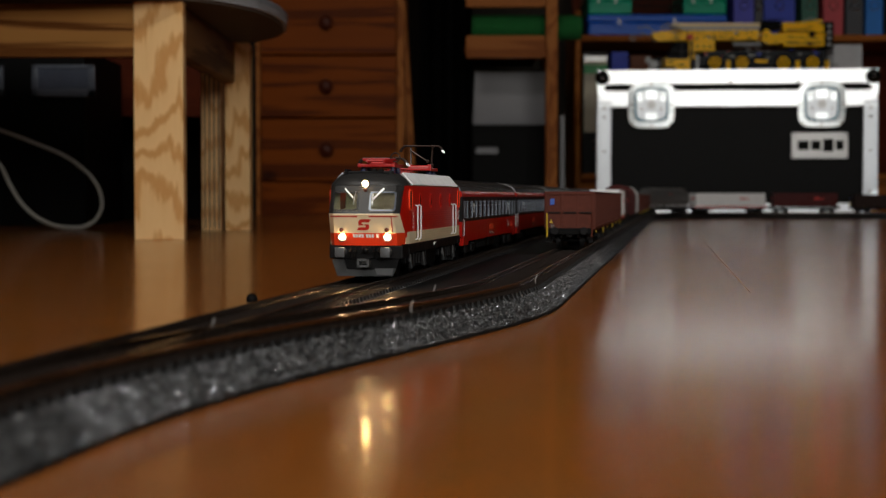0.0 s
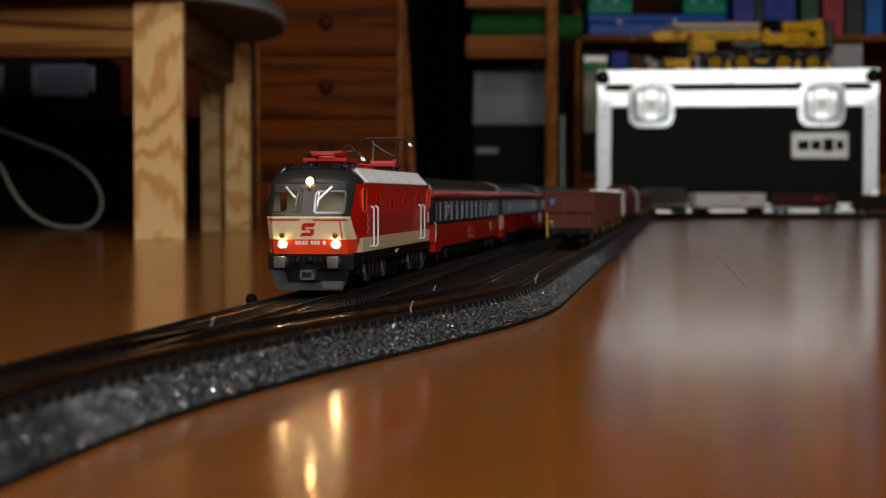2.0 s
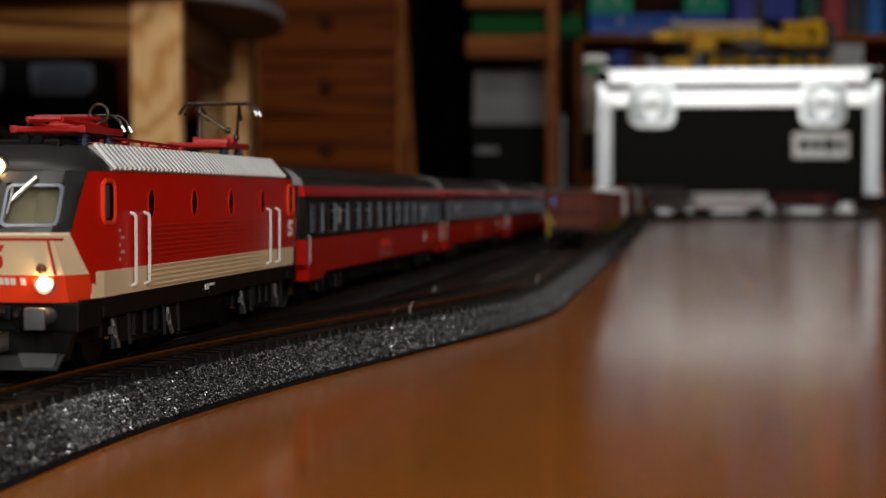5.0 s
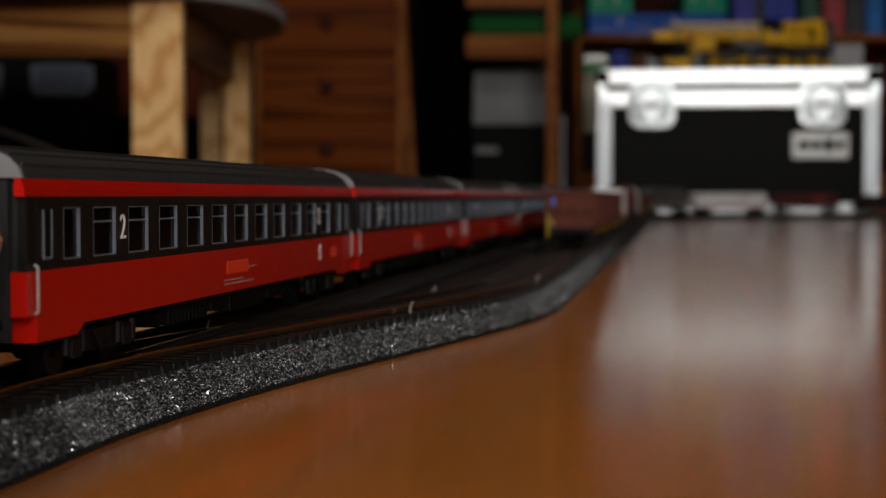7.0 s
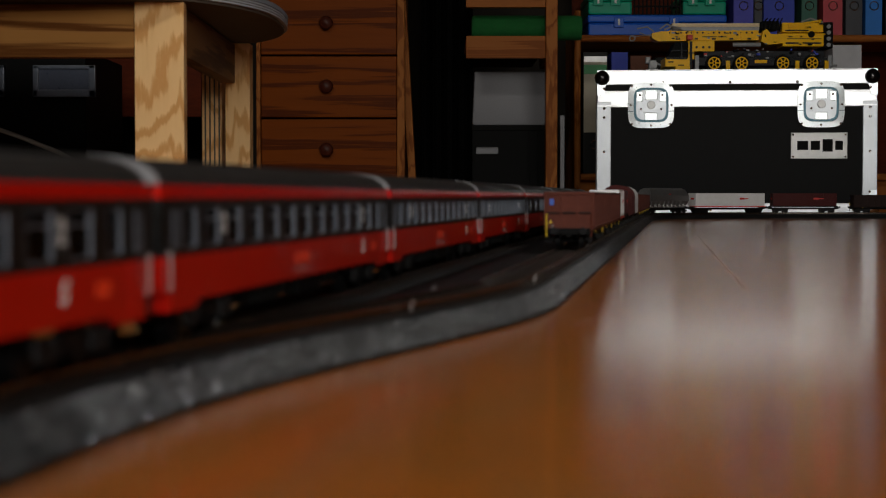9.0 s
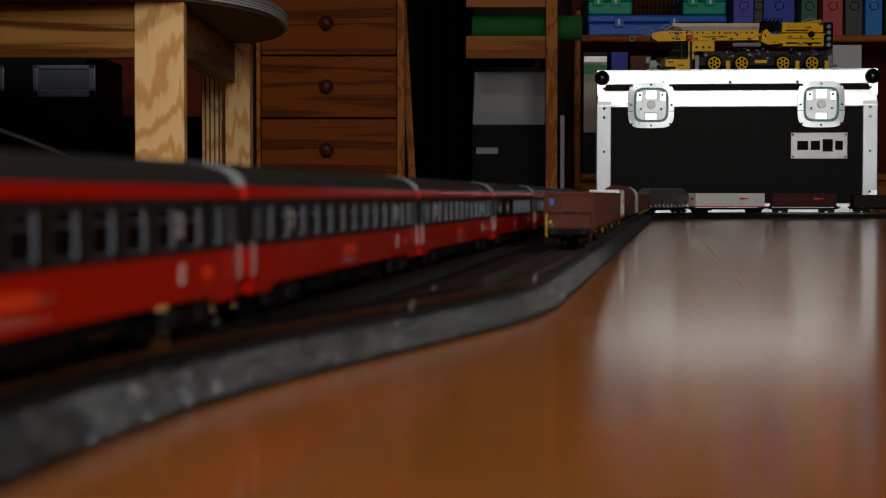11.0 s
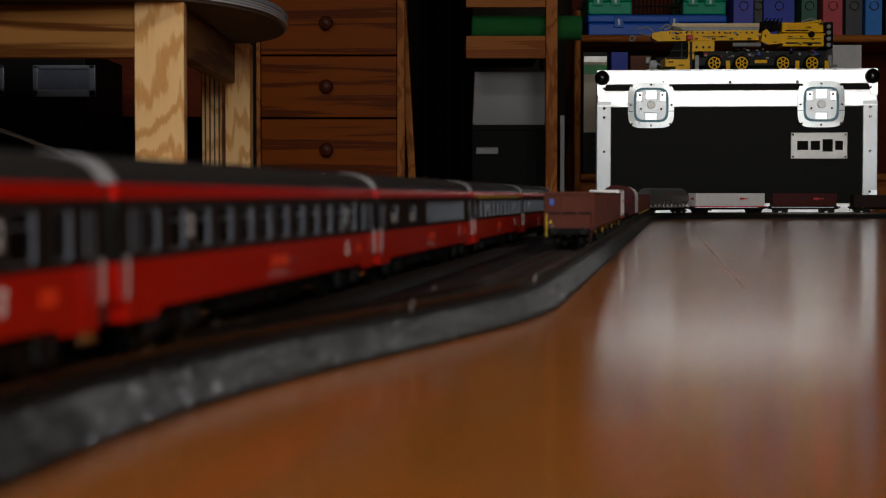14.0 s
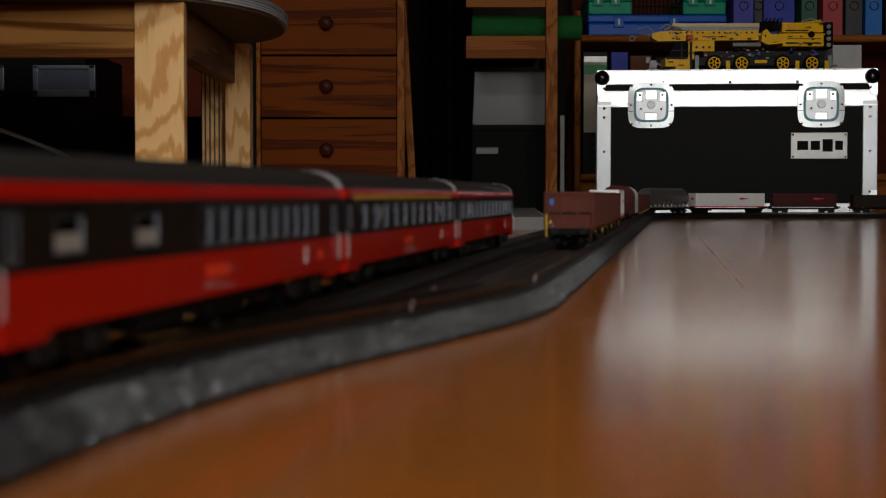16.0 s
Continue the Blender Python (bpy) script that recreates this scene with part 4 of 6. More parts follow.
        box(bm, s * HW, s * (HW + .13), CL - 36, CL - 28, 15, 18.4)
        part("plate", bm, M_ORANGE, t)
        cls = "1" if kind == "first" else "2"
        if kind != "dining":
            for y in (wins[2][0] - 5.6, wins[-2][0] - 5.6):
                cu = bpy.data.curves.new("class_mark", "FONT")
                cu.body, cu.size, cu.extrude, cu.align_x = cls, 7.4 * MM, .0001, "CENTER"
                ob = new("class_mark", cu)
                ob.parent = t
                ob.matrix_basis = Matrix.Translation((s * (HW + .1) * MM, (y + 2) * MM, 26.6 * MM)) @ pose(0, 0, 0, 90, 0, 90 if s > 0 else -90)
                dg = bpy.context.evaluated_depsgraph_get()
                me = bpy.data.meshes.new_from_object(ob.evaluated_get(dg))
                me.materials.append(M_WHITE)
                mk = new("class_mark", me)
                mk.parent, mk.matrix_basis = t, ob.matrix_basis
                bpy.data.objects.remove(ob)
                tagged(mk, "white class numeral " + cls)
    # roof with its long ribs, lighter rims at both ends
    curve = [(HW - .9, 38.6), (14.6, 40.4), (12.6, 42.4), (9.4, 44), (5, 45), (0, 45.3)]
    full = curve + [(-x, z) for x, z in curve[-2::-1]]
    bm = B()
    prism(bm, full, "y", 3.2, CL - 3.2)
    part("roof", bm, M_ROOF, t, "dark grey roof", smooth=35)
    bm = B()
    for x, z in ((13.7, 41.4), (11, 43.3), (7.3, 44.6), (2.6, 45.2)):
        for s in (-1, 1):
            box(bm, s * x - .25, s * x + .25, 6, CL - 6, z - .3, z + .25)
    part("roof_ribs", bm, M_ROOF, t)
    for y0, y1 in ((2.1, 3.2), (CL - 3.2, CL - 2.1)):
        bm = B()
        prism(bm, [(x * 1.012, z * 1.006) for x, z in full], "y", y0, y1)
        part("roof_rim", bm, M_RIM, t, "pale grey roof end rim", smooth=35)
    # solid near-black block: the dimness inside the coach is put into its colour
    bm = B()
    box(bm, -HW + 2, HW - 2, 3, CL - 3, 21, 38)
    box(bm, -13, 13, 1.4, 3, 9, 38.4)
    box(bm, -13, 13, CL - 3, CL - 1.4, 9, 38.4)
    part("interior", bm, M_INTERIOR, t, "near-black block standing for the unlit interior")
    for y0, y1 in ((-1.8, 1.4), (CL - 1.4, CL + 1.8)):
        bm = B()
        for k in range(4):
            ya = y0 + k * .8
            box(bm, -7.5, 7.5, ya, ya + .5, 11, 37, .2)
        part("gangway_bellows", bm, M_BLACK, t, "black rubber gangway bellows")
        bm = B()
        for x in (-10, 10):
            tube(bm, (x, (y0 + y1) / 2 - 2, 12.2), (x, (y0 + y1) / 2 + 2, 12.2), 2, 12)
        part("buffer", bm, M_CHASSIS, t)
    bm = B()
    box(bm, -11, 11, 34, CL - 34, 9.6, 11)
    for y0, y1, z in ((88, 118, 5.2), (122, 134, 6), (139, 172, 4.8), (178, 200, 5.8)):
        box(bm, -14.2, 14.2, y0, y1, z, 10.4, .5)
    for k in range(9):
        box(bm, 13.8, 14.6, 90 + k * 3, 91.4 + k * 3, 5.4, 8.5)
    for y in (84, 205):
        tube(bm, (13, y, 7.2), (-13, y, 7.2), 2.2, 12)
    part("underframe", bm, M_BLACK, t, "black underframe with equipment boxes")
    for y in (44, CL - 44):
        bm = B()
        for s in (-1, 1):
            prism(bm, [(y - 19, 6.5), (y - 8, 4.2), (y + 8, 4.2), (y + 19, 6.5), (y + 19, 8.4), (y - 19, 8.4)], "x", s * 11.8, s * 13.8)
            for dy in (-14.3, 14.3):
                box(bm, s * 13, s * 14.8, y + dy - 2.6, y + dy + 2.6, 3.6, 8, .4)
                tube(bm, (s * 14, y + dy + 4.3, 4.5), (s * 14, y + dy + 4.3, 9), 1, 8)
                tube(bm, (s * 14, y + dy - 4.3, 4.5), (s * 14, y + dy - 4.3, 9), 1, 8)
            wire(bm, [(s * 14.6, y - 6, 8.6), (s * 14.9, y - 2, 4.6), (s * 14.9, y + 6, 4.4)], .5)
        g = part("bogie", bm, M_CHASSIS, t, "dark grey bogie frame")
        for dy in (-14.3, 14.3):
            wheelset(g, y + dy, 5.3)
    return t


LAB = "glossy red model passenger coach with dark grey window band"
first_coach = coach(LAB, "second")
COACHES = [first_coach] + [copy_thing(first_coach, on_main(900)) for _ in range(3)]
COACHES.append(coach("red model dining coach with two pale kitchen windows", "dining"))
COACHES.append(coach("red model first class coach with yellow stripe", "first"))
COACHES.append(tagged(copy_thing(first_coach, on_main(900)), "red last coach of the train with grey window band"))

# ---- the goods train on the siding ----
S_FRONT = next(s for s, p in zip(SIDE_S, SIDE_PATH) if p[1] >= 1080)


def wagon_pose(s, length):
    a, b = along(SIDE_PATH, SIDE_S, S_FRONT + s), along(SIDE_PATH, SIDE_S, S_FRONT + s + length)
    return pose(a[0] * MM, a[1] * MM, ZR * MM, 0, 0, -math.degrees(math.atan2(b[0] - a[0], b[1] - a[1])))


def running_gear(t, L):
    bm = B()
    box(bm, -13.5, 13.5, 6, L - 6, 9.2, 11.6, .3)
    for x in (-6, 6):
        box(bm, x - 1, x + 1, 8, L - 8, 7.4, 9.4)
    for y in (6, L - 6):
        box(bm, -15, 15, y - 1.2, y + 1.2, 9.6, 14, .3)
    part("underframe", bm, M_BLACK, t)
    for y, d in ((6, -1), (L - 6, 1)):
        for x in (-10, 10):
            bm = B()
            tube(bm, (x, y, 12.2), (x, y + d * 5, 12.2), 1.3, 10)
            tube(bm, (x, y + d * 4.6, 12.2), (x, y + d * 5.8, 12.2), 2.6, 14)
            part("buffer", bm, M_CHASSIS, t, smooth=40)
        bm = B()
        box(bm, -2, 2, min(y, y + d * 6), max(y, y + d * 6), 8, 9.4, .2)
        part("coupling", bm, M_BLACK, t)
    for y in (28, L - 28):
        bm = B()
        for s in (-1, 1):
            prism(bm, [(y - 15, 5.6), (y - 6, 3.6), (y + 6, 3.6), (y + 15, 5.6), (y + 15, 8), (y - 15, 8)], "x", s * 11, s * 13)
            for dy in (-10.3, 10.3):
                box(bm, s * 12.4, s * 14, y + dy - 2.2, y + dy + 2.2, 3.4, 7.4, .3)
        g = part("bogie", bm, M_CHASSIS, t)
        for dy in (-10.3, 10.3):
            wheelset(g, y + dy, 5.3)


def gondola(s, L, label, material):
    t = thing("open_wagon", wagon_pose(s, L), label, "model wagon", "goods wagons")
    W, z0, z1 = 16.6, 13.2, 39.2
    for sx in (-1, 1):
        bm = B()
        box(bm, sx * (W - 1), sx * W, 7, L - 7, z0, z1)
        box(bm, sx * (W - 1.4), sx * (W + .8), 6.6, L - 6.6, z1 - 1.4, z1, .25)
        box(bm, sx * (W - .6), sx * (W + .8), 7, L - 7, z0, z0 + 1.6, .2)
        n = 9
        for k in range(n + 1):
            y = 8 + (L - 16) * k / n
            box(bm, sx * (W - .2), sx * (W + .9), y - .9, y + .9, z0, z1 - 1, .2)
        part("side_wall", bm, material, t, "ribbed brown side wall")
        bm = B()
        for y in (4.6, L - 4.6):
            wire(bm, [(sx * 15.4, y, 8), (sx * 15.6, y, 24)], .5)
            part("handrail", bm, M_STEPYELLOW if (y < 9) == (sx < 0) else material, t, "yellow handrail" if (y < 9) == (sx < 0) else "")
            bm = B()
            box(bm, sx * 13.5, sx * 16.2, y - .8, y + .8, 4.4, 5.2)
            wire(bm, [(sx * 13.8, y, 5), (sx * 14.4, y, 13)], .5)
            part("step", bm, M_CHASSIS, t)
            bm = B()
        bm.free()
        for y in (26, L - 30):
            bm = B()
            box(bm, sx * (W + .2), sx * (W + .8), y - .4, y + .4, 10.6, 12.4, .2)
            part("tie_hook", bm, M_STEPYELLOW, t, "small yellow hook")
    for y, d in ((6.6, 1), (L - 6.6, -1)):
        bm = B()
        box(bm, -W + .2, W - .2, min(y, y + d), max(y, y + d), z0, z1)
        ya, yb = min(y - d * .9, y), max(y - d * .9, y)
        wall = part("end_wall", bm, material, t, "ribbed brown end wall")
        for x in (-W + .9, -W / 3, W / 3, W - .9):
            part("post", one_box(x - .8, x + .8, ya, yb, z0 + 1.7, z1 - 2.3, .2), material, wall)
        for z in (z0, z1 - 2.2):
            part("beam", one_box(-W + .3, W - .3, ya, yb, z, z + 1.7, .2), material, wall)
        # dark strips across the middle paint the shadow line of the end wall
        for x in (-W * .66, 0, W * .66):
            part("middle_beam", one_box(x - W / 3 + 1.1, x + W / 3 - 1.1, ya + .15, yb, 23.8, 25.2, .2), M_DARKWAGON, wall)
    bm = B()
    box(bm, -13.4, -10.6, 5.5, 5.75, 30, 34.2)
    part("notice_plate", bm, M_PANELBLUE, t, "small blue and white plate")
    bm = B()
    prism(bm, [(-14, 17.5), (-11.6, 17.5), (-12.8, 19.8)], "y", 5.4, 5.7)
    part("warning_sign", bm, M_STEPYELLOW, t, "small yellow warning triangle")
    bm = B()
    for k in range(3):
        box(bm, -13, -10.4, 5.45, 5.7, 14.4 + k * .8, 14.7 + k * .8)
    part("lettering_bar", bm, M_RIM, t)
    part("wagon_floor", one_box(-W + 1, W - 1, 7, L - 7, 11.8, 13.3), material, t)
    running_gear(t, L)
    return t


def container_wagon(s, L, label, material, base):
    t = thing("container_wagon", wagon_pose(s, L), label, "model wagon", "goods wagons")
    bm = B()
    box(bm, -15, 15, 9, L - 9, 15, 42.6, .4)
    for k in range(int((L - 22) / 3.2)):
        for sx in (-1, 1):
            box(bm, sx * 15, sx * 15.4, 11 + k * 3.2, 12.6 + k * 3.2, 17, 41)
    part("container", bm, material, t)
    bm = B()
    box(bm, -15.5, 15.5, 7, L - 7, 12.6, 15, .3)
    part("wagon_deck", bm, base, t)
    bm = B()
    box(bm, 15.4, 15.7, L * .62, L * .62 + 12, 29, 33)
    box(bm, 15.4, 15.7, L * .62 + 13, L * .62 + 22, 30, 32)
    box(bm, -4, 9, 8.6, 8.9, 29, 33)
    part("marking", bm, M_REDPRINT, t)
    running_gear(t, L)
    return t


def van(s, L, label, material, end):
    t = thing("covered_van", wagon_pose(s, L), label, "model wagon", "goods wagons")
    prof = [(-16, 13), (16, 13), (16.2, 36), (15, 41), (11.5, 45.6), (6, 48.6), (0, 49.6), (-6, 48.6), (-11.5, 45.6), (-15, 41), (-16.2, 36)]
    bm = B()
    prism(bm, prof, "y", 10, L - 10)
    for k in range(9):
        y = 12 + (L - 24) * k / 8
        prism(bm, [(x * 1.02, z * 1.008) for x, z in prof], "y", y - .6, y + .6)
    part("body", bm, material, t, smooth=30)
    for y0, y1 in ((7, 10), (L - 10, L - 7)):
        bm = B()
        prism(bm, [(x * .97, z * .99) for x, z in prof], "y", y0, y1)
        part("end_wall", bm, end, t, smooth=30)
    running_gear(t, L)
    return t


def hopper(s, L, label):
    t = thing("hopper_wagon", wagon_pose(s, L), label, "model wagon", "goods wagons")
    bm = B()
    prof = [(-6, 12), (6, 12), (16, 27), (16.2, 38), (11, 49.5), (4, 53), (-4, 53), (-11, 49.5), (-16.2, 38), (-16, 27)]
    a, b = prism(bm, prof, "y", 8, L - 8)
    for v in a:
        v.co.y += max(0, v.co.z - .036) * .8
    for v in b:
        v.co.y -= max(0, v.co.z - .036) * .8
    part("hopper_body", bm, M_HOPPER, t, "grey hopper body")
    for k in range(10):
        y = 14 + (L - 28) * k / 9
        for sx in (-1, 1):
            bm = B()
            wire(bm, [(sx * 15.6, y, 12), (sx * 16.3, y, 27)], .6)
            part("rib", bm, M_HOPPER, t)
            bm = B()
            box(bm, sx * 13, sx * 15.6, y - 2.4 + 1.3 * (k % 2), y + 2.4, 14.4, 18 + .9 * (k % 3), .4)
            tube(bm, (sx * 15.2, y + 4, 14.6 + k % 3), (sx * 16.6, y + 4, 14.6 + k % 3), 1.3, 10)
            part("discharge_chute", bm, M_SILVER, t, "silver discharge chute")
    bm = B()
    ring = [(L * .5 + 7 * math.cos(a), 39.8 + 2.0 * math.sin(a)) for a in np.linspace(0, 2 * math.pi, 17)[:-1]]
    prism(bm, ring, "x", 14, 15.6)
    part("marking", bm, M_REDPRINT, t, "red oval marking")
    running_gear(t, L)
    return t


for k in range(3):
    gondola(k * 171, 166, "empty brown open goods wagon with ribbed walls", M_RUST)
container_wagon(516, 165, "white container on a red flat wagon", M_CONTAINER, M_REDPRINT)
container_wagon(686, 120, "dark red container on a flat wagon", M_VANRED, M_BLACK)
van(811, 112, "dark red covered van with curved roof", M_VANRED, M_VANRED)
van(928, 150, "dark red covered van with curved roof", M_VANRED, M_VANGREY)
van(1083, 150, "grey covered van with curved roof", M_VANGREY, M_VANGREY)
for k in range(6):
    gondola(1238 + k * 145, 141, "brown open goods wagon far down the siding", M_RUST)
hopper(2112, 225, "grey hopper wagon with silver chutes")
container_wagon(2355, 194, "long white container on a flat wagon", M_CONTAINER, M_REDPRINT)
container_wagon(2558, 158, "dark red container on a flat wagon", M_VANRED, M_BLACK)
gondola(2738, 150, "dark brown open goods wagon", M_DARKWAGON)
gondola(2892, 150, "dark brown open goods wagon", M_DARKWAGON)


def point_motor():
    t = thing("point_motor", pose(-.0715, .605, 0, 0, 0, -math.degrees(YAW)), "small black point lever on a base beside the track", "point lever")
    part("base", one_box(-13, -1, -12, 12, 0, 4.2, .8), M_BLACK, t)
    bm = B()
    tube(bm, (-1.5, 0, 3.5), (-1.5, 0, 8.5), .8, 8)
    ball(bm, (-1.5, 0, 9), 2.3)
    part("lever", bm, M_BLACK, t, "black ball lever", smooth=60)


point_motor()

# ---- the low table ----


def rounded_top(bm, cx, cy, rx, ry, z0, z1, e=2.5, n=72):
    pts = []
    for a in np.linspace(0, 2 * math.pi, n + 1)[:-1]:
        c, s = math.cos(a), math.sin(a)
        pts.append((cx + rx * math.copysign(abs(c) ** (2 / e), c), cy + ry * math.copysign(abs(s) ** (2 / e), s)))
    prism(bm, pts, "z", z0, z1)


def table():
    t = thing("low_table", ORIGIN, "low plywood table with grey rounded top", "table")
    bm = B()
    rounded_top(bm, -590, 1995, 390, 352, 277, 282)
    top = part("tabletop", bm, M_LAMTOP, t, "grey laminate tabletop with rounded end", smooth=40)
    for k in range(3):
        for z, out, m in ((268 + k * 3, 389.4, M_PALEEDGE), (270 + k * 3, 388.8, M_UNDER)):
            bm = B()
            rounded_top(bm, -590, 1995, out, out - 38, z, z + (2 if m == M_PALEEDGE else 1))
            part("ply_layer", bm, m, top, smooth=40)
    bm = B()
    rounded_top(bm, -590, 1995, 385, 347, 264.5, 268)
    part("underside", bm, M_UNDER, t, "dark underside of the tabletop")
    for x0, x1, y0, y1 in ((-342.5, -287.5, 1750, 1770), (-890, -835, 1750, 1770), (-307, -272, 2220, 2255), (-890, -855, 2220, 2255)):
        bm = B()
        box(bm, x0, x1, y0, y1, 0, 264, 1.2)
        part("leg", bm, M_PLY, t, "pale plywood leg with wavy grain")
    for x0, x1 in ((-345, -317),):
        p = part("inner_leg", one_box(x0, x1, 2256, 2290, 0, 264), M_PLY, t)
        bm = B()
        for k in range(4):
            x = x0 + 3.5 + k * 6.6
            box(bm, x, x + 2, 2254.6, 2256, 2, 262)
        part("ply_layer", bm, M_UNDER, p, "dark layers of plywood edge")
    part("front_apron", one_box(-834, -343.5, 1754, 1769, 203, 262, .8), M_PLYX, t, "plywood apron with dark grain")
    # side aprons take the shaded plywood copy
    part("side_apron", one_box(-313, -293, 1786, 2219, 208, 262, .8), M_PLYSHADE, t)
    part("side_apron", one_box(-880, -860, 1786, 2219, 208, 262, .8), M_PLYSHADE, t)
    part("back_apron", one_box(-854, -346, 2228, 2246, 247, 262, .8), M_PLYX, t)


table()


def cable():
    pts = [(-760, 2290, 150), (-700, 2270, 128), (-660, 2255, 112), (-634, 2250, 95), (-616, 2248, 62), (-598, 2247, 35), (-569, 2246, 13), (-533, 2246, 4), (-506, 2249, 8), (-491, 2254, 25), (-489, 2258, 44), (-501, 2262, 71), (-521, 2266, 91), (-545, 2270, 107), (-586, 2278, 124), (-618, 2286, 136), (-690, 2300, 158), (-770, 2310, 172)]
    cu = bpy.data.curves.new("cable", "CURVE")
    cu.dimensions, cu.bevel_depth, cu.bevel_resolution, cu.resolution_u = "3D", .0032, 3, 6
    sp = cu.splines.new("BEZIER")
    sp.bezier_points.add(len(pts) - 1)
    for b, p in zip(sp.bezier_points, pts):
        b.co = Vector(p) * MM
        b.handle_left_type = b.handle_right_type = "AUTO"
    cu.materials.append(M_CABLE)
    ob = new("power_cable", cu)
    me = bpy.data.meshes.new_from_object(ob.evaluated_get(bpy.context.evaluated_depsgraph_get()))
    bpy.data.objects.remove(ob)
    tagged(new("power_cable", me), "white cable hanging in a loop to the floor", "cable")


cable()


def drawer_unit():
    t = thing("drawer_unit", pose(-.78, 2.6, 0), "black plastic drawer unit with blue-grey label frames", "drawer unit")
    part("body", one_box(-160, 190, 0, 300, 0, 290, 3), M_BLACK, t)
    for x0 in (105 - 0, -45):
        bm = B()
        for a in ((x0, x0 + 103, 212, 224), (x0, x0 + 103, 258, 264), (x0, x0 + 9, 212, 264), (x0 + 92, x0 + 103, 212, 264)):
            box(bm, a[0], a[1], -9, -.3, a[2], a[3], 1.5)
        f = part("label_frame", bm, M_HOLDER, t, "blue-grey plastic frame")
        part("label_pane", one_box(x0 + 9, x0 + 92, -4, -.2, 224, 258), M_PANEBLUE, f)


drawer_unit()


def dark_cabinet():
    t = thing("side_cabinet", pose(-.53, 3.0, 0), "dark red-brown wooden cabinet with open lower shelf", "cabinet")
    for n, a in (("side_panel", (-170, -150)), ("side_panel", (70, 90))):
        part(n, one_box(a[0], a[1], 0, 320, 0, 330, 1), M_MAHOG, t)
    part("top", one_box(-150, 70, 0, 320, 312, 330, 1), M_MAHOG, t)
    part("drawer_front", one_box(-149, 69, 2, 20, 200, 311, 1), M_MAHOG, t)
    part("back_panel", one_box(-150, 70, 305, 318, 0, 311), M_BLACK, t)


dark_cabinet()


# ---- chest of drawers, plank and curtain ----


def chest():
    t = thing("drawer_chest", pose(-.305, 4.2, 0), "orange pine chest of drawers with round knobs", "chest of drawers")
    part("side_panel", one_box(-192, -181, -8, 400, 0, 780, 1.5), M_PINEZ, t)
    part("side_panel", one_box(183, 203, -8, 400, 0, 780, 1.5), M_PINEZ, t)
    part("top_board", one_box(-200, 212, -20, 405, 780, 802, 3), M_PINE, t)
    part("back_panel", one_box(-181, 183, 385, 398, 0, 779), M_PINE, t)
    part("plinth", one_box(-180, 182, 6, 24, 0, 86), M_PINE, t)
    for z0, z1 in ((90, 254), (259, 421), (426, 590), (595, 772)):
        d = part("drawer", one_box(-179.5, 181.5, -4, 18, z0, z1, 2.5), M_PINE, t, "knotty pine drawer front")
        bm = B()
        zc = (z0 + z1) / 2
        prof = [(-3, 9), (-12, 9.5), (-16, 16), (-23, 18.5), (-30, 15.5), (-34, 7)]
        for (ya, ra), (yb, rb) in zip(prof, prof[1:]):
            tube(bm, (-5, ya, zc), (-5, yb, zc), ra, 20, rb)
        part("knob", bm, M_KNOB, d, "dark turned wooden knob", smooth=50)


chest()


def plank():
    bm = B()
    box(bm, -10, 10, -40, 40, 0, 900, 2)
    solid("loose_plank", bm, M_PINEZ, pose(-.078, 4.3, .001, 0, -3.2, 0), "narrow pine board leaning beside the chest", "board")


plank()


def folded_sheet():
    # near-black folded sheet filling the unidentified black column beside the chest
    bm = B()
    n = 60
    cols = []
    for i in range(n + 1):
        u = i / n
        x = -62 + 145 * u
        y = 4380 + 12 * math.sin(u * 31) + 6 * math.sin(u * 57 + 1)
        cols.append([bm.verts.new(Vector((x, y + dy, z)) * MM) for dy in (0, 8) for z in (2, 1400)])
    for a, b in zip(cols, cols[1:]):
        for q in ((0, 1), (1, 3), (3, 2), (2, 0)):
            bm.faces.new((a[q[0]], a[q[1]], b[q[1]], b[q[0]]))
    bm.faces.new((cols[0][0], cols[0][1], cols[0][3], cols[0][2]))
    bm.faces.new((cols[-1][0], cols[-1][2], cols[-1][3], cols[-1][1]))
    solid("black_curtain", bm, M_CLOTH, ORIGIN, "near-black sheet in shallow folds down to the floor", "curtain", smooth=60)


folded_sheet()


def bench():
    t = thing("wooden_frame", pose(0, 4.1, 0), "brown wooden bed frame with upright post", "bed frame")
    part("post", one_box(268, 298, 0, 45, 0, 1200, 2), M_PINEZ, t, "square brown post")
    part("post", one_box(40, 70, 300, 345, 0, 1200, 2), M_PINEZ, t)
    part("lower_rail", one_box(60, 267, 4, 30, 408, 466, 2), M_SHELF, t)
    part("upper_rail", one_box(60, 267, 4, 30, 540, 566, 2), M_SHELF, t)
    for k in range(4):
        part("slat", one_box(60, 290, 60 + k * 72, 110 + k * 72, 446, 462, 1.5), M_SHELF, t)
    part("side_rail", one_box(272, 294, 46, 345, 408, 466, 2), M_PINEZ, t)
    # unseen board, added to darken the boxes beneath the slats
    part("bed_board", one_box(71, 267, 31, 640, 436, 445), M_MAHOG, t)
    part("grey_strip", one_box(310, 321, 60, 100, 0, 262), M_GREYBOX, t, "narrow pale grey strip")


bench()


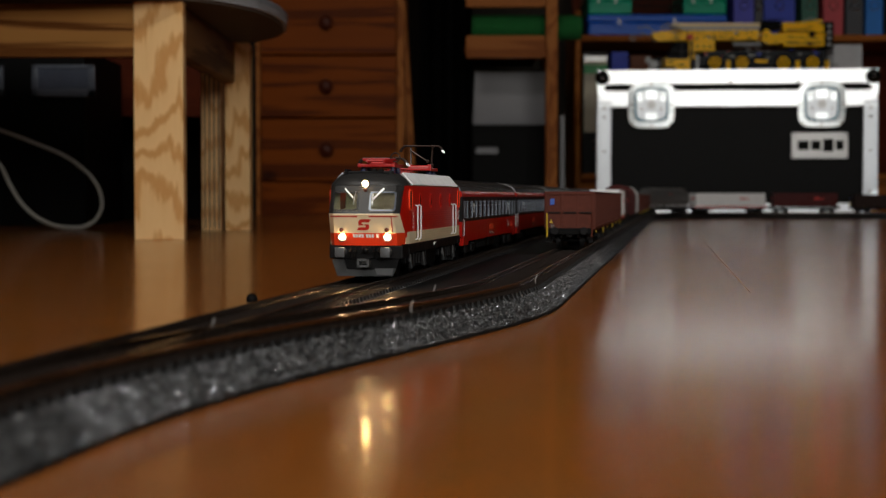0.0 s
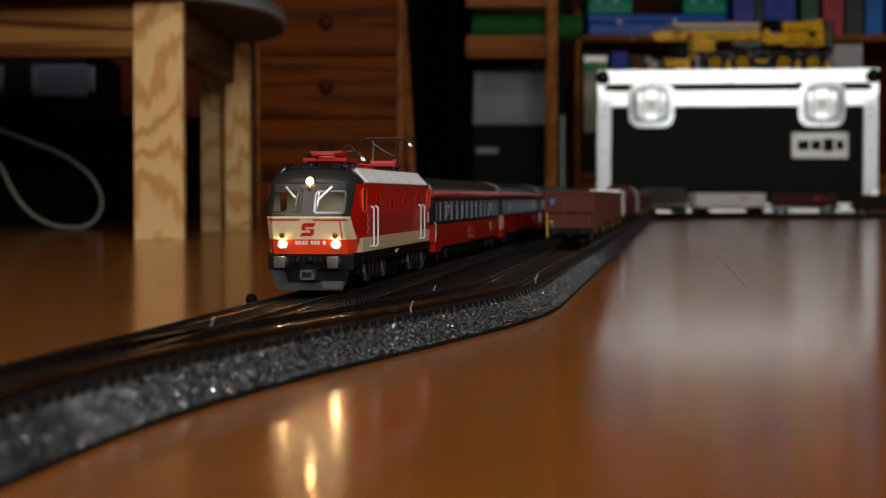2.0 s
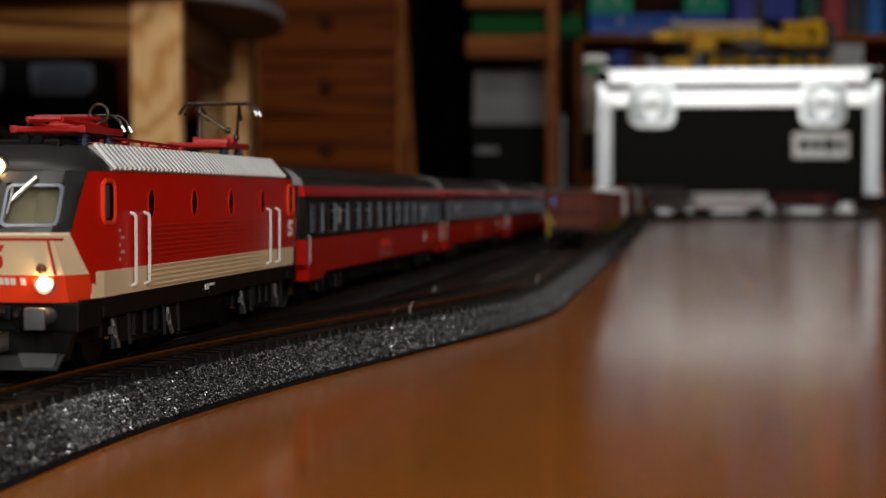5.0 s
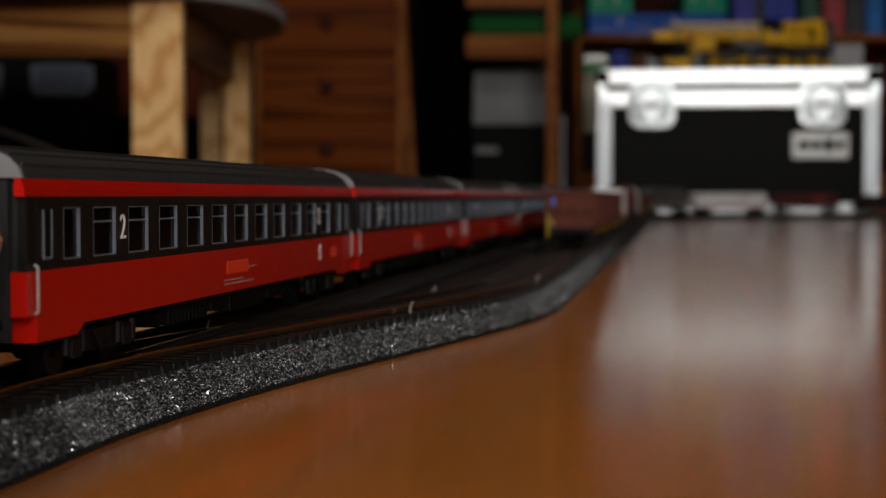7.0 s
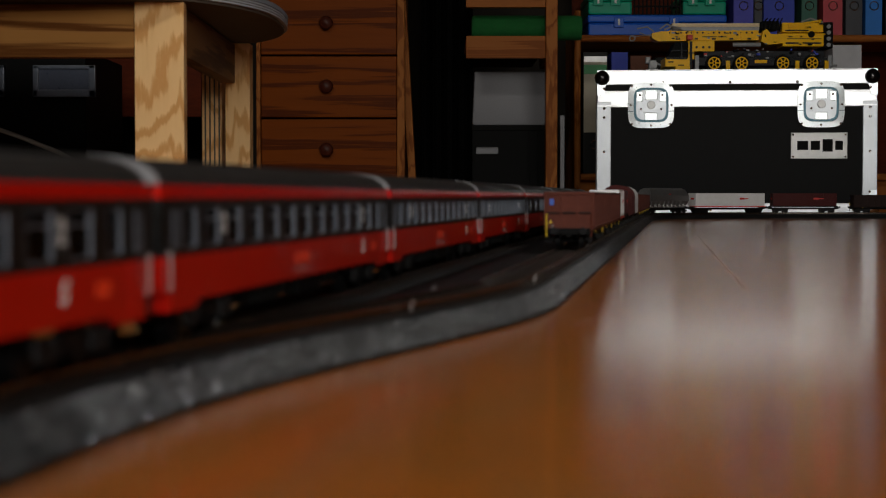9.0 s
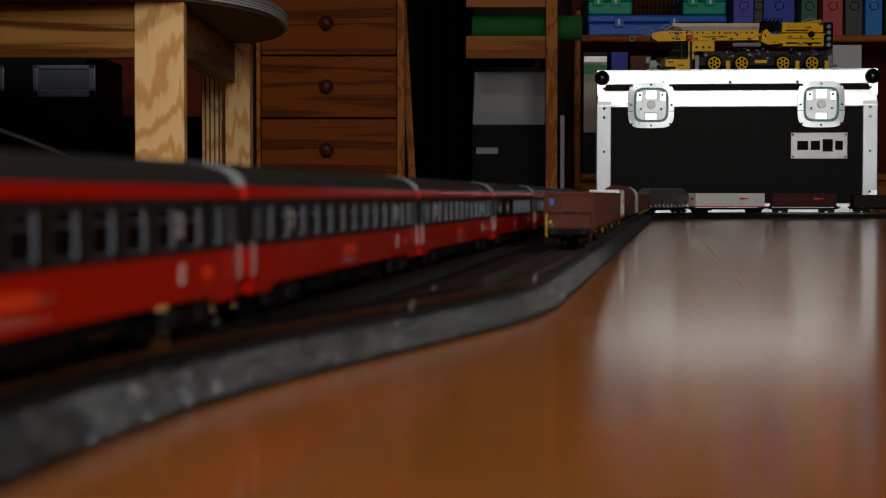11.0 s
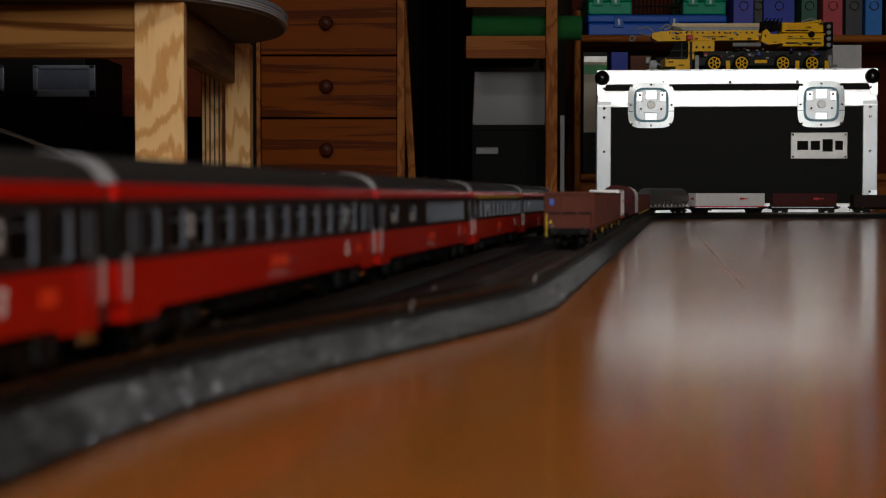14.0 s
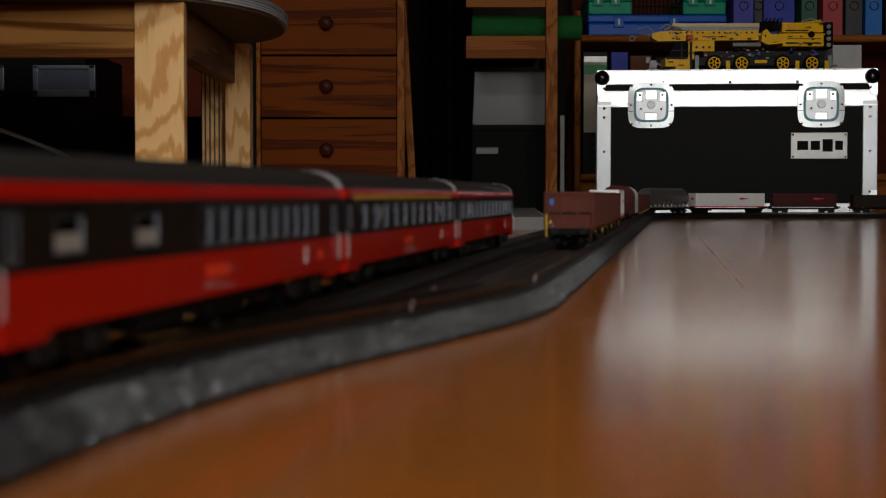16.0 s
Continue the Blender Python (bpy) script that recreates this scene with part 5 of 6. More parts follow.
def roll():
    bm = B()
    n = 40
    prof = [(0, 12), (2, 30), (10, 33), (285, 33), (293, 30), (295, 12)]
    for (xa, ra), (xb, rb) in zip(prof, prof[1:]):
        tube(bm, (75 + xa, 4196, 496), (75 + xb, 4196, 496), ra, n, rb)
    solid("green_roll", bm, M_GREEN, ORIGIN, "dark green rolled foam mat on slats", "rolled mat", smooth=50)


roll()


def crate():
    t = thing("crate", pose(.178, 4.3, 0), "black plastic crate with a handle slot", "crate")
    bm = B()
    hx0, hx1, hz0, hz1 = -89, -27, 165, 184
    outer = [(-98, 2), (98, 2), (98, 243), (-98, 243)]
    inner = [(hx0, hz0), (hx1, hz0), (hx1, hz1), (hx0, hz1)]
    ring = [[bm.verts.new(Vector((x, y, z)) * MM) for x, z in o] for o, y in ((outer, 6), (outer, 0), (inner, 0), (inner, 6))]
    for a, b in zip(ring, ring[1:] + ring[:1]):
        for i in range(4):
            bm.faces.new((a[i], a[(i + 1) % 4], b[(i + 1) % 4], b[i]))
    part("front_wall", bm, M_BLACK, t, "black wall with handle slot")
    part("rim", one_box(-100, 100, -3, -.1, 228, 243, 1.2), M_BLACK, t)
    for x in (54, 80, -97):
        part("rib", one_box(x, x + 4, -4, 0, 4, 227, .6), M_BLACK, t)
    part("side_wall", one_box(-98, -92, 6, 290, 2, 243), M_BLACK, t)
    part("side_wall", one_box(92, 98, 6, 290, 2, 243), M_BLACK, t)
    part("back_wall", one_box(-92, 92, 284, 290, 2, 243), M_BLACK, t)
    part("base", one_box(-98, 98, 0, 290, 0, 2), M_BLACK, t)
    # pale block inside: its colour stands for light seen through the slot
    part("liner", one_box(-88, 88, 12, 280, 3, 243, 2), M_GREYBOX, t, "pale block standing for the light seen through the slot")


crate()


def pale_box():
    bm = B()
    box(bm, 84, 282, 4330, 4560, 243.5, 392, 8)
    for v in bm.verts:
        v.co.x += .006 * math.sin(v.co.z * 40) * (1 if v.co.x < .15 else 0)
    solid("storage_box", bm, M_GREYBOX, ORIGIN, "pale grey plastic box on the black crate", "storage box", smooth=40)


pale_box()


def grey_slab():
    bm = B()
    prism(bm, [(-120, 2300), (150, 2300), (236, 4180), (-120, 4180)], "z", 0, 18)
    slab = solid("grey_board", bm, M_GREYSLAB, ORIGIN, "flat grey board lying on the floor", "board")
    bm = B()
    prism(bm, [(150.5, 2300), (154, 2300), (240, 4180), (236.5, 4180)], "z", .2, 18.6)
    part("edge_strip", bm, M_PALEEDGE, slab, "pale edge strip")


grey_slab()


# ---- the bookshelf and its contents ----


def bookshelf():
    t = thing("bookshelf", pose(0, 4.45, 0), "brown wooden bookshelf with two boards", "bookshelf")
    bm = B()
    box(bm, 371, 389, 0, 320, 0, 566, 2)
    tube(bm, (380, 4, 0), (380, 4, 572), 9, 14)
    part("side_panel", bm, M_PINEZ, t)
    part("side_panel", one_box(1500, 1518, 0, 320, 0, 900, 2), M_PINEZ, t)
    for z in (93, 484):
        bm = B()
        box(bm, 390, 1499, 4, 318, z, z + 18, 3)
        tube(bm, (390, 2, z + 10), (1499, 2, z + 10), 10, 12)
        part("shelf_board", bm, M_SHELF, t)
    part("plinth", one_box(390, 1499, 20, 34, 0, 92), M_SHELF, t)
    part("back_panel", one_box(390, 1499, 319, 326, 0, 900), M_MAHOG, t)
    part("shelf_board", one_box(390, 1499, 4, 318, 860, 878, 3), M_SHELF, t)


bookshelf()


def binder(x0, x1, z0, h, color, label, ring=True, y=4.462, depth=280, tag=False):
    t = thing("binder", pose((x0 + x1) / 2 * MM, y, z0 * MM), label, "binder", "binders on the shelf")
    w = (x1 - x0) / 2 - .6
    bm = B()
    box(bm, -w, -w + 3, 0, depth, 0, h, .8)
    box(bm, w - 3, w, 0, depth, 0, h, .8)
    box(bm, -w, w, -2, 2, 0, h, 1)
    part("cover", bm, M_BINDERS[color], t)
    part("pages", one_box(-w + 5, w - 5, 6, depth - 8, 4, h - 12), M_CONTAINER, t)
    if ring:
        bm = B()
        pts = [(12 * math.cos(a), -2.6, 84 + 12 * math.sin(a)) for a in np.linspace(0, 2 * math.pi, 21)]
        wire(bm, pts, 1.6)
        part("finger_ring", bm, M_CHROME, t, "chrome finger ring")
    if tag:
        bm = B()
        box(bm, -w + 2, w - 2, -2.7, -2.1, 118, h - 12)
        lab = part("spine_label", bm, M_BINDERS["cream"], t, "cream spine label")
        part("label_band", one_box(-w + 2, w - 2, -3.2, -2.72, h - 62, h - 36), M_LABELGREEN, lab, "green band")
        part("label_band", one_box(-w + 2, w - 2, -3.2, -2.72, h - 28, h - 12), M_PLATE, lab, "grey band")
    return t


for a in ((821, 878, "purple"), (880, 903, "slate"), (906, 994, "blue"), (1013, 1058, "green"), (1074, 1130, "red"), (1138, 1186, "slate"), (1194, 1242, "azure"), (1250, 1310, "black")):
    binder(a[0], a[1], 502.5, 320, a[2], a[2].replace("azure", "bright blue") + " office binder standing on the shelf")
binder(396, 466, 111.5, 345, "black", "black office binder with large cream and green spine label", tag=True)
binder(476, 524, 111.5, 345, "blue", "dark blue office binder on the lower shelf")
binder(530, 590, 111.5, 335, "brown", "brown office binder on the lower shelf")
binder(600, 690, 111.5, 330, "black", "black office binder on the lower shelf")
binder(700, 1000, 111.5, 300, "black", "wide black box file on the lower shelf")
binder(1102, 1185, 111.5, 365, "white", "white box file with red spine print")


def tool_case(x0, x1, z0, h, low, high, label):
    t = thing("storage_case", pose(x0 * MM, 4.47, z0 * MM), label, "plastic case", "plastic cases")
    w = x1 - x0
    part("tub", one_box(0, w, 0, 240, 0, h * .62, 5), low, t)
    part("lid", one_box(-2, w + 2, -4, 243, h * .62 + .6, h, 5), high, t)
    for u in (.22, .62):
        bm = B()
        box(bm, w * u - 14, w * u + 14, -9, -4, h * .4, h * .86, 1.5)
        part("clip", bm, low, t)
        bm = B()
        box(bm, w * u - 3, w * u + 3, -9.6, -9, h * .5, h * .8)
        part("clip_mark", bm, M_WHITE, t)


tool_case(412, 802, 502.5, 60, M_BOXBLUE, M_BOXBLUE, "blue plastic case with snap clips")
tool_case(412, 535, 563.5, 60, M_BOXGREEN, M_BOXGREEN, "green plastic case on the blue case")
tool_case(680, 802, 563.5, 60, M_BOXGREEN, M_BOXGREEN, "green plastic case on the blue case")


def grid_basket():
    bm = B()
    box(bm, 540, 675, 4480, 4700, 563, 566)
    for k in range(12):
        x = 542 + k * 11.8
        box(bm, x, x + 4, 4480, 4486, 566, 610)
    for z in (585, 606):
        box(bm, 540, 676, 4479, 4487, z, z + 5)
    solid("slotted_tray", bm, M_BLACK, ORIGIN, "black slotted plastic tray between green cases", "tray")


grid_basket()


# ---- the flight case ----


def rivets(name, parent, places, r):
    first = None
    for p in places:
        m = pose(*(c * MM for c in p))
        if first is None:
            bm = B()
            ball(bm, (0, 0, 0), r, 10, 6)
            first = part(name, bm, M_CHROME, parent, smooth=60, at=m)
        else:
            again(first, parent, m)


def flight_case():
    t = thing("flight_case", pose(.7075, 3.8, 0, 0, 0, -5.2), "black flight case with shiny aluminium edges and butterfly latches", "flight case")
    W, D, H = 334, 330, 353
    part("body", one_box(-W + 6, W - 6, 6, D - 6, 6, 300, 1), M_LAMINATE, t, "black laminate lower body")
    part("lid", one_box(-W + 6, W - 6, 6, D - 6, 306, H - 4, 1), M_LAMINATE, t, "black laminate lid")
    for y0, y1 in ((0, 8), (D - 8, D)):
        for n, a in (("lid_rail", (-W, W, 319, H)), ("closing_rail", (-W + 1, W - 1, 264, 305)), ("bottom_rail", (-W, W, 0, 32))):
            bm = B()
            box(bm, a[0], a[1], y0, y1, a[2], a[3], 1.5)
            if n == "closing_rail":
                box(bm, a[0], a[1], y0 - 1.5, y0 + 1, 266, 270, .5)
                box(bm, a[0], a[1], y0 - 1.5, y0 + 1, 299, 303, .5)
            part(n, bm, M_ALU, t, "bright aluminium rail")
        # same metal as the rails, dimmed in colour where less light is reflected
        for x0, x1 in ((-W - 1, -W + 34), (W - 34, W + 1)):
            part("corner_rail", one_box(x0, x1, y0 - .6, y1 + .6, 10, 278, 1.5), M_ALUDIM, t, "aluminium corner rail")
    for x0, x1 in ((-W, -W + 8), (W - 8, W)):
        part("lid_side_rail", one_box(x0, x1, 9, D - 9, 319, H - .5, 1), M_ALU, t)
        part("side_rail", one_box(x0, x1, 9, D - 9, 264, 304.5, 1), M_ALU, t)
    part("lid_top_rail", one_box(-W, W, 0.5, 34, H - .2, H + 2, .6), M_ALU, t)
    # ball corners
    for x in (-W + 12, W - 12):
        for z in (336, 20):
            s = 1 if x > 0 else -1
            bm = B()
            zz = -1 if z > 100 else 1
            prism(bm, [(x + s * 12, z - zz * 17), (x - s * 22, z - zz * 17), (x - s * 10, z + zz * 12), (x - s * 4, z + zz * 44), (x + s * 12, z + zz * 44)], "y", -2.5, 1)
            c = part("ball_corner", bm, M_ZINC, t, "pressed steel corner plate")
            bm = B()
            ball(bm, (x, 2, z), 18.5, 24, 14)
            part("ball", bm, M_GLOSSBLACK if z > 100 else M_CHROME, c, "shiny black ball", smooth=80)
    rivets("rivet", t, [(x, -.3, 324) for x in (-175, -15, 145)] + [(x, -.8, z) for x in (-W + 17, W - 17) for z in (60, 157, 240, 262, 310)] + [(x, -.3, 16) for x in (-270, -140, -60, 60, 200, 280)], 3.7)
    # latches, recessed dishes with a butterfly key
    for cx in (-204, 201):
        cz = 269.5
        bm = B()
        o = [(cx + 55.5 * math.copysign(min(1, abs(math.cos(a)) ** .45), math.cos(a)), cz + 55.5 * math.copysign(min(1, abs(math.sin(a)) ** .45), math.sin(a))) for a in np.linspace(0, 2 * math.pi, 49)[:-1]]
        i = [(cx + (p - cx) * .76, cz + (q - cz) * .76) for p, q in o]
        n = len(o)
        va = [bm.verts.new(Vector((p, -4, q)) * MM) for p, q in o]
        vb = [bm.verts.new(Vector((p, -5.5, q)) * MM) for p, q in i]
        vc = [bm.verts.new(Vector((cx + (p - cx) * .72, 3, cz + (q - cz) * .72)) * MM) for p, q in o]
        vd = [bm.verts.new(Vector((p, -1, q)) * MM) for p, q in o]
        for k in range(n):
            j = (k + 1) % n
            bm.faces.new((va[k], va[j], vb[j], vb[k]))
            bm.faces.new((vd[k], vd[j], va[j], va[k]))
            bm.faces.new((vc[k], vc[j], vd[j], vd[k]))
            bm.faces.new((vb[k], vb[j], vc[j], vc[k]))
        l = part("latch", bm, M_ZINC, t, "zinc plated butterfly latch dish", smooth=25)
        # dish floor coloured dark to carry the shadow inside the recess
        bm = B()
        prism(bm, [(cx + (p - cx) * .75, cz + (q - cz) * .75) for p, q in o], "y", -4.6, -2.4)
        part("recess", bm, M_RECESS, l, "dish floor with its shade put into dark blue-grey")
        bm = B()
        prism(bm, [(cx + (p - cx) * .65, cz + (q - cz) * .65) for p, q in o], "y", -5.4, -4.4)
        part("dish_plate", bm, M_ALUDIM, l, "bright inner dish plate")
        bm = B()
        box(bm, cx - 15, cx + 15, -7, -3, cz + 12, cz + 37, 1.5)
        part("hook_plate", bm, M_ZINC, l)
        bm = B()
        box(bm, cx - 15, cx + 15, -7, -3, cz - 37, cz - 19, 1.5)
        part("hook_plate", bm, M_ZINC, l)
        for sx in (-1, 1):
            part("side_plate", one_box(cx + sx * 28 - 8, cx + sx * 28 + 8, -6, -3, cz + 8, cz + 32, 1.5), M_ZINC, l)
        bm = B()
        prism(bm, [(cx - 32, cz - 14), (cx - 26, cz - 2), (cx - 10, cz + 14), (cx + 10, cz + 14), (cx + 26, cz - 2), (cx + 32, cz - 14), (cx + 16, cz - 18), (cx - 16, cz - 18)], "y", -10, -7.5)
        part("butterfly_key", bm, M_ALUDIM, l, "bright turning key")
        for sx in (-1, 1):
            part("rim_joint", one_box(cx + sx * 49 - 7, cx + sx * 49 + 7, -5.9, -4.4, cz - 15.6, cz - 14.4), M_RECESS, l)
        bm = B()
        tube(bm, (cx, -7, cz), (cx, -13, cz), 11, 18, 9.5)
        part("key_hub", bm, M_PLATE, l, smooth=40)
        rivets("latch_rivet", l, [(cx + dx, -4.6, cz + dz) for dx, dz in ((-46, 46), (46, 46), (-46, -46), (46, -46), (0, 49), (0, -49), (49, 0), (-49, 0))], 3.2)
        rivets("key_rivet", l, [(cx + sx * 27, -6, cz + 24) for sx in (-1, 1)] + [(cx + sx * 24, -10, cz - 10) for sx in (-1, 1)], 3)
    # maker's badge: plain dark strokes on a silver plate
    bm = B()
    box(bm, 131, 265, 3.4, 5.8, 139, 202, 1)
    b = part("badge", bm, M_PLATE, t, "silver badge plate with dark bars")
    bm = B()
    for a in ((146, 172, 160, 182), (178, 200, 160, 182), (206, 230, 156, 186), (236, 254, 160, 182)):
        box(bm, a[0], a[1], 2.6, 3.6, a[2], a[3])
    part("badge_stroke", bm, M_BLACK, b, "plain dark bars")
    bm = B()
    for x in (136, 260):
        for z in (144, 197):
            ball(bm, (x, 3.4, z), 2.8, 8, 6)
    part("badge_rivet", bm, M_CHROME, b)


flight_case()


# ---- the toy crane on the case ----


def crane():
    t = thing("toy_crane", pose(0, 3.87, .355), "yellow and dark grey toy mobile crane built of bricks", "toy crane")
    bm = B()
    box(bm, 627, 950, 0, 86, 14, 34, 1.5)
    box(bm, 640, 940, 14, 72, 34, 52, 1.5)
    for k in range(26):
        box(bm, 640 + k * 11.6, 645 + k * 11.6, -1.5, 0, 20, 30, .4)
    part("chassis", bm, M_SLATE, t, "dark grey studded chassis")
    for x in (664, 731, 832, 903):
        for y0, y1 in ((-14, 10), (76, 100)):
            bm = B()
            tube(bm, (x, y0, 19.5), (x, y1, 19.5), 19.4, 28)
            for k in range(18):
                a = k * math.pi / 9
                c, s = math.cos(a) * 19, 19.5 + math.sin(a) * 19
                if s > 2.5:
                    box(bm, x + c - 1, x + c + 1, y0 + 2, y1 - 2, s - 1, s + 1)
            w = part("wheel", bm, M_BLACK, t, "black rubber tyre", smooth=40)
            bm = B()
            ya = y0 - .6 if y0 < 0 else y1 + .6
            d = -1 if y0 < 0 else 1
            for r0, r1 in ((15.2, 12.4), (5.2, 2.6)):
                for k in range(24):
                    a, b = k * math.pi / 12, (k + 1) * math.pi / 12
                    pts = [(x + r * math.cos(q), 19.5 + r * math.sin(q)) for r, q in ((r0, a), (r0, b), (r1, b), (r1, a))]
                    prism(bm, pts, "y", min(ya - d * 5, ya), max(ya - d * 5, ya))
            for k in range(6):
                a = k * math.pi / 3
                tube(bm, (x + math.cos(a) * 4, ya + d * .2, 19.5 + math.sin(a) * 4), (x + math.cos(a) * 13, ya + d * .2, 19.5 + math.sin(a) * 13), 1.7, 6)
            part("rim", bm, M_CRANE, w, "yellow spoked rim", smooth=40)
    bm = B()
    box(bm, 546, 612, 2, 84, 12, 34, 1)
    box(bm, 570, 606, -4, 88, 2, 14, 1)
    box(bm, 603, 618, 4, 82, 30, 76, 1)
    box(bm, 608, 668, 8, 78, 50, 76, 1)
    for k in range(7):
        tube(bm, (612 + k * 8, 14, 76), (612 + k * 8, 14, 78.2), 2.4, 10)
    part("driver_cab", bm, M_CRANE, t, "yellow brick-built cab")
    bm = B()
    prism(bm, [(552, 34), (603, 34), (603, 72), (572, 72)], "y", 8, 78)
    part("cab_window", bm, M_BLACK, t, "dark cab glazing")
    for x0, x1, z0, z1 in ((560, 600, 50, 53), (548, 600, 30, 35), (584, 588, 34, 72), (606, 612, 10, 74)):
        part("cab_frame", one_box(x0, x1, 0, 8, z0, z1, .6), M_SLATE, t)
    bm = B()
    rng_boom = random.Random(12)
    prism(bm, [(516, 84), (530, 76), (779, 79), (779, 103), (540, 101), (516, 96)], "y", 22, 64)
    for k in range(4):
        box(bm, 560 + k * 58, 563 + k * 58, 20, 66, 77, 104, .4)
    part("boom", bm, M_CRANE, t, "yellow telescopic boom")
    bm = B()
    for k in range(16):
        tube(bm, (560 + k * 13.5, 20.4, 97), (560 + k * 13.5, 22, 97), 2.4, 10)
    for k in range(5):
        box(bm, 575 + k * 44, 585 + k * 44, 20.6, 22, 80, 84, .4)
    box(bm, 640, 700, 20.8, 22, 86, 88)
    part("boom_pin", bm, M_SLATE, t, "dark connector pins")
    for k in range(46):
        x = rng_boom.uniform(545, 930)
        z = rng_boom.uniform(78, 100) if x < 780 else rng_boom.uniform(64, 118)
        y = 19.5 if x < 780 else 3.5
        m = rng_boom.choice((M_SLATE, M_BLACK, M_BLACK, M_BRICKGREY, M_CRANE, M_CRANE))
        part("boom_brick", one_box(x, x + rng_boom.uniform(3, 12), y, y + 4, z, z + rng_boom.uniform(1.5, 4.5), .4), m, t)
    bm = B()
    box(bm, 566, 782, 30, 56, 103, 112, .6)
    part("boom_grey_rail", bm, M_BRICKGREY, t)
    bm = B()
    box(bm, 566, 782, 26, 60, 112, 121, .6)
    for k in range(24):
        tube(bm, (570 + k * 9, 25, 116.5), (570 + k * 9, 26, 116.5), 2.2, 8)
    part("boom_top_beam", bm, M_BEIGE, t, "pale tan studded top beam")
    bm = B()
    box(bm, 835, 936, 6, 80, 62, 94, 1.5)
    box(bm, 835, 936, 12, 74, 97, 121, 1.5)
    prism(bm, [(782, 74), (800, 66), (835, 70), (835, 92), (806, 92), (796, 104), (786, 100)], "y", 4, 82)
    for k in range(8):
        tube(bm, (842 + k * 12, 4.6, 88), (842 + k * 12, 6, 88), 2.5, 10)
    prism(bm, [(850, 110), (930, 124), (930, 128), (850, 115)], "y", 8, 20)
    part("superstructure", bm, M_CRANE, t, "yellow turning superstructure")
    bm = B()
    box(bm, 936, 960, 8, 78, 58, 122, 3)
    part("counterweight", bm, M_BLACK, t, "black counterweight")
    bm = B()
    tube(bm, (905, 2, 91), (905, 8, 91), 8, 16)
    part("side_disc", bm, M_BLACK, t)
    bm = B()
    box(bm, 786, 830, 20, 66, 104, 126, 3)
    for k in range(5):
        wire(bm, [(788 + k * 10, 14, 100), (792 + k * 10, 14, 124), (800 + k * 9, 18, 132)], 1.6)
    tube(bm, (792, 16, 112), (792, 70, 112), 9, 14)
    tube(bm, (818, 16, 114), (818, 70, 114), 11, 14)
    part("winch", bm, M_BLACK, t, "black cable winch")
    for a in ((842, 874, 5.2, 6, 68, 72), (884, 930, 5.2, 6, 68, 72), (842, 900, 11, 12, 100, 103), (846, 930, 5.4, 6, 80, 81.5)):
        bm = B()
        box(bm, *a)
        part("seam", bm, M_SLATE, t)
    for x in (624, 640, 655):
        bm = B()
        tube(bm, (x, 6.6, 60), (x, 8, 60), 3, 10)
        part("pin_hole", bm, M_SLATE, t)
    for x, z0, z1 in ((552, 22, 25), (578, 14, 17), (603, 44, 47)):
        bm = B()
        box(bm, x, x + 14, 1.2, 4, z0, z1)
        part("seam", bm, M_SLATE, t)
    bm = B()
    rng = random.Random(11)
    for k in range(64):
        x, z, w = rng.uniform(640, 930), rng.uniform(22, 54), rng.uniform(3, 9)
        m = rng.choice((M_SLATE, M_BLACK, M_BLACK, M_BINDERS["blue"], M_REDPRINT, M_BRICKGREY))
        part("chassis_brick", one_box(x, x + w, rng.uniform(-3, 8), 16, z, z + rng.uniform(2, 6), .4), m, t)
    bm = B()
    for k in range(4):
        tube(bm, (948, 4, 66 + k * 15), (948, 9, 66 + k * 15), 5, 12)
    part("pulley_gear", bm, M_BRICKGREY, t, "grey pulleys")
    for pts, r in (([(880, 14, 122), (905, 12, 131), (935, 14, 122)], 1.8), ([(535, 20, 106), (552, 18, 118), (575, 20, 106)], 2.2), ([(545, 16, 104), (566, 14, 112), (590, 16, 106)], 2.2), ([(480, 30, 108), (505, 28, 112), (522, 30, 100)], 1.8), ([(486, 30, 98), (500, 28, 92), (518, 30, 90)], 1.4)):
        bm = B()
        wire(bm, pts, r)
        part("hose", bm, M_VANGREY, t, "pale grey hose")
    bm = B()
    tube(bm, (714, 18, 67), (783, 18, 67), 5.5, 14)
    part("lift_cylinder", bm, M_BRICKGREY, t, "silver lifting cylinder", smooth=40)
    bm = B()
    wire(bm, [(468 + 6.5 * math.cos(a), 30, 84 + 6.5 * math.sin(a)) for a in np.linspace(0, 2 * math.pi, 15)], 2)
    wire(bm, [(475, 30, 88), (520, 34, 94)], .9)
    part("hook", bm, M_BRICKGREY, t, "grey crane hook")
    bm = B()
    box(bm, 600, 613, -1, 22, 78, 90, 1)
    part("beacon", bm, M_REDPRINT, t, "small red brick")
    for x in (694, 864, 936):
        part("outrigger", one_box(x, x + 10, -6, 2, 6, 26, .8), M_CRANE, t)
    part("outrigger_beam", one_box(765, 795, -4, 2, 20, 28, .8), M_CRANE, t)
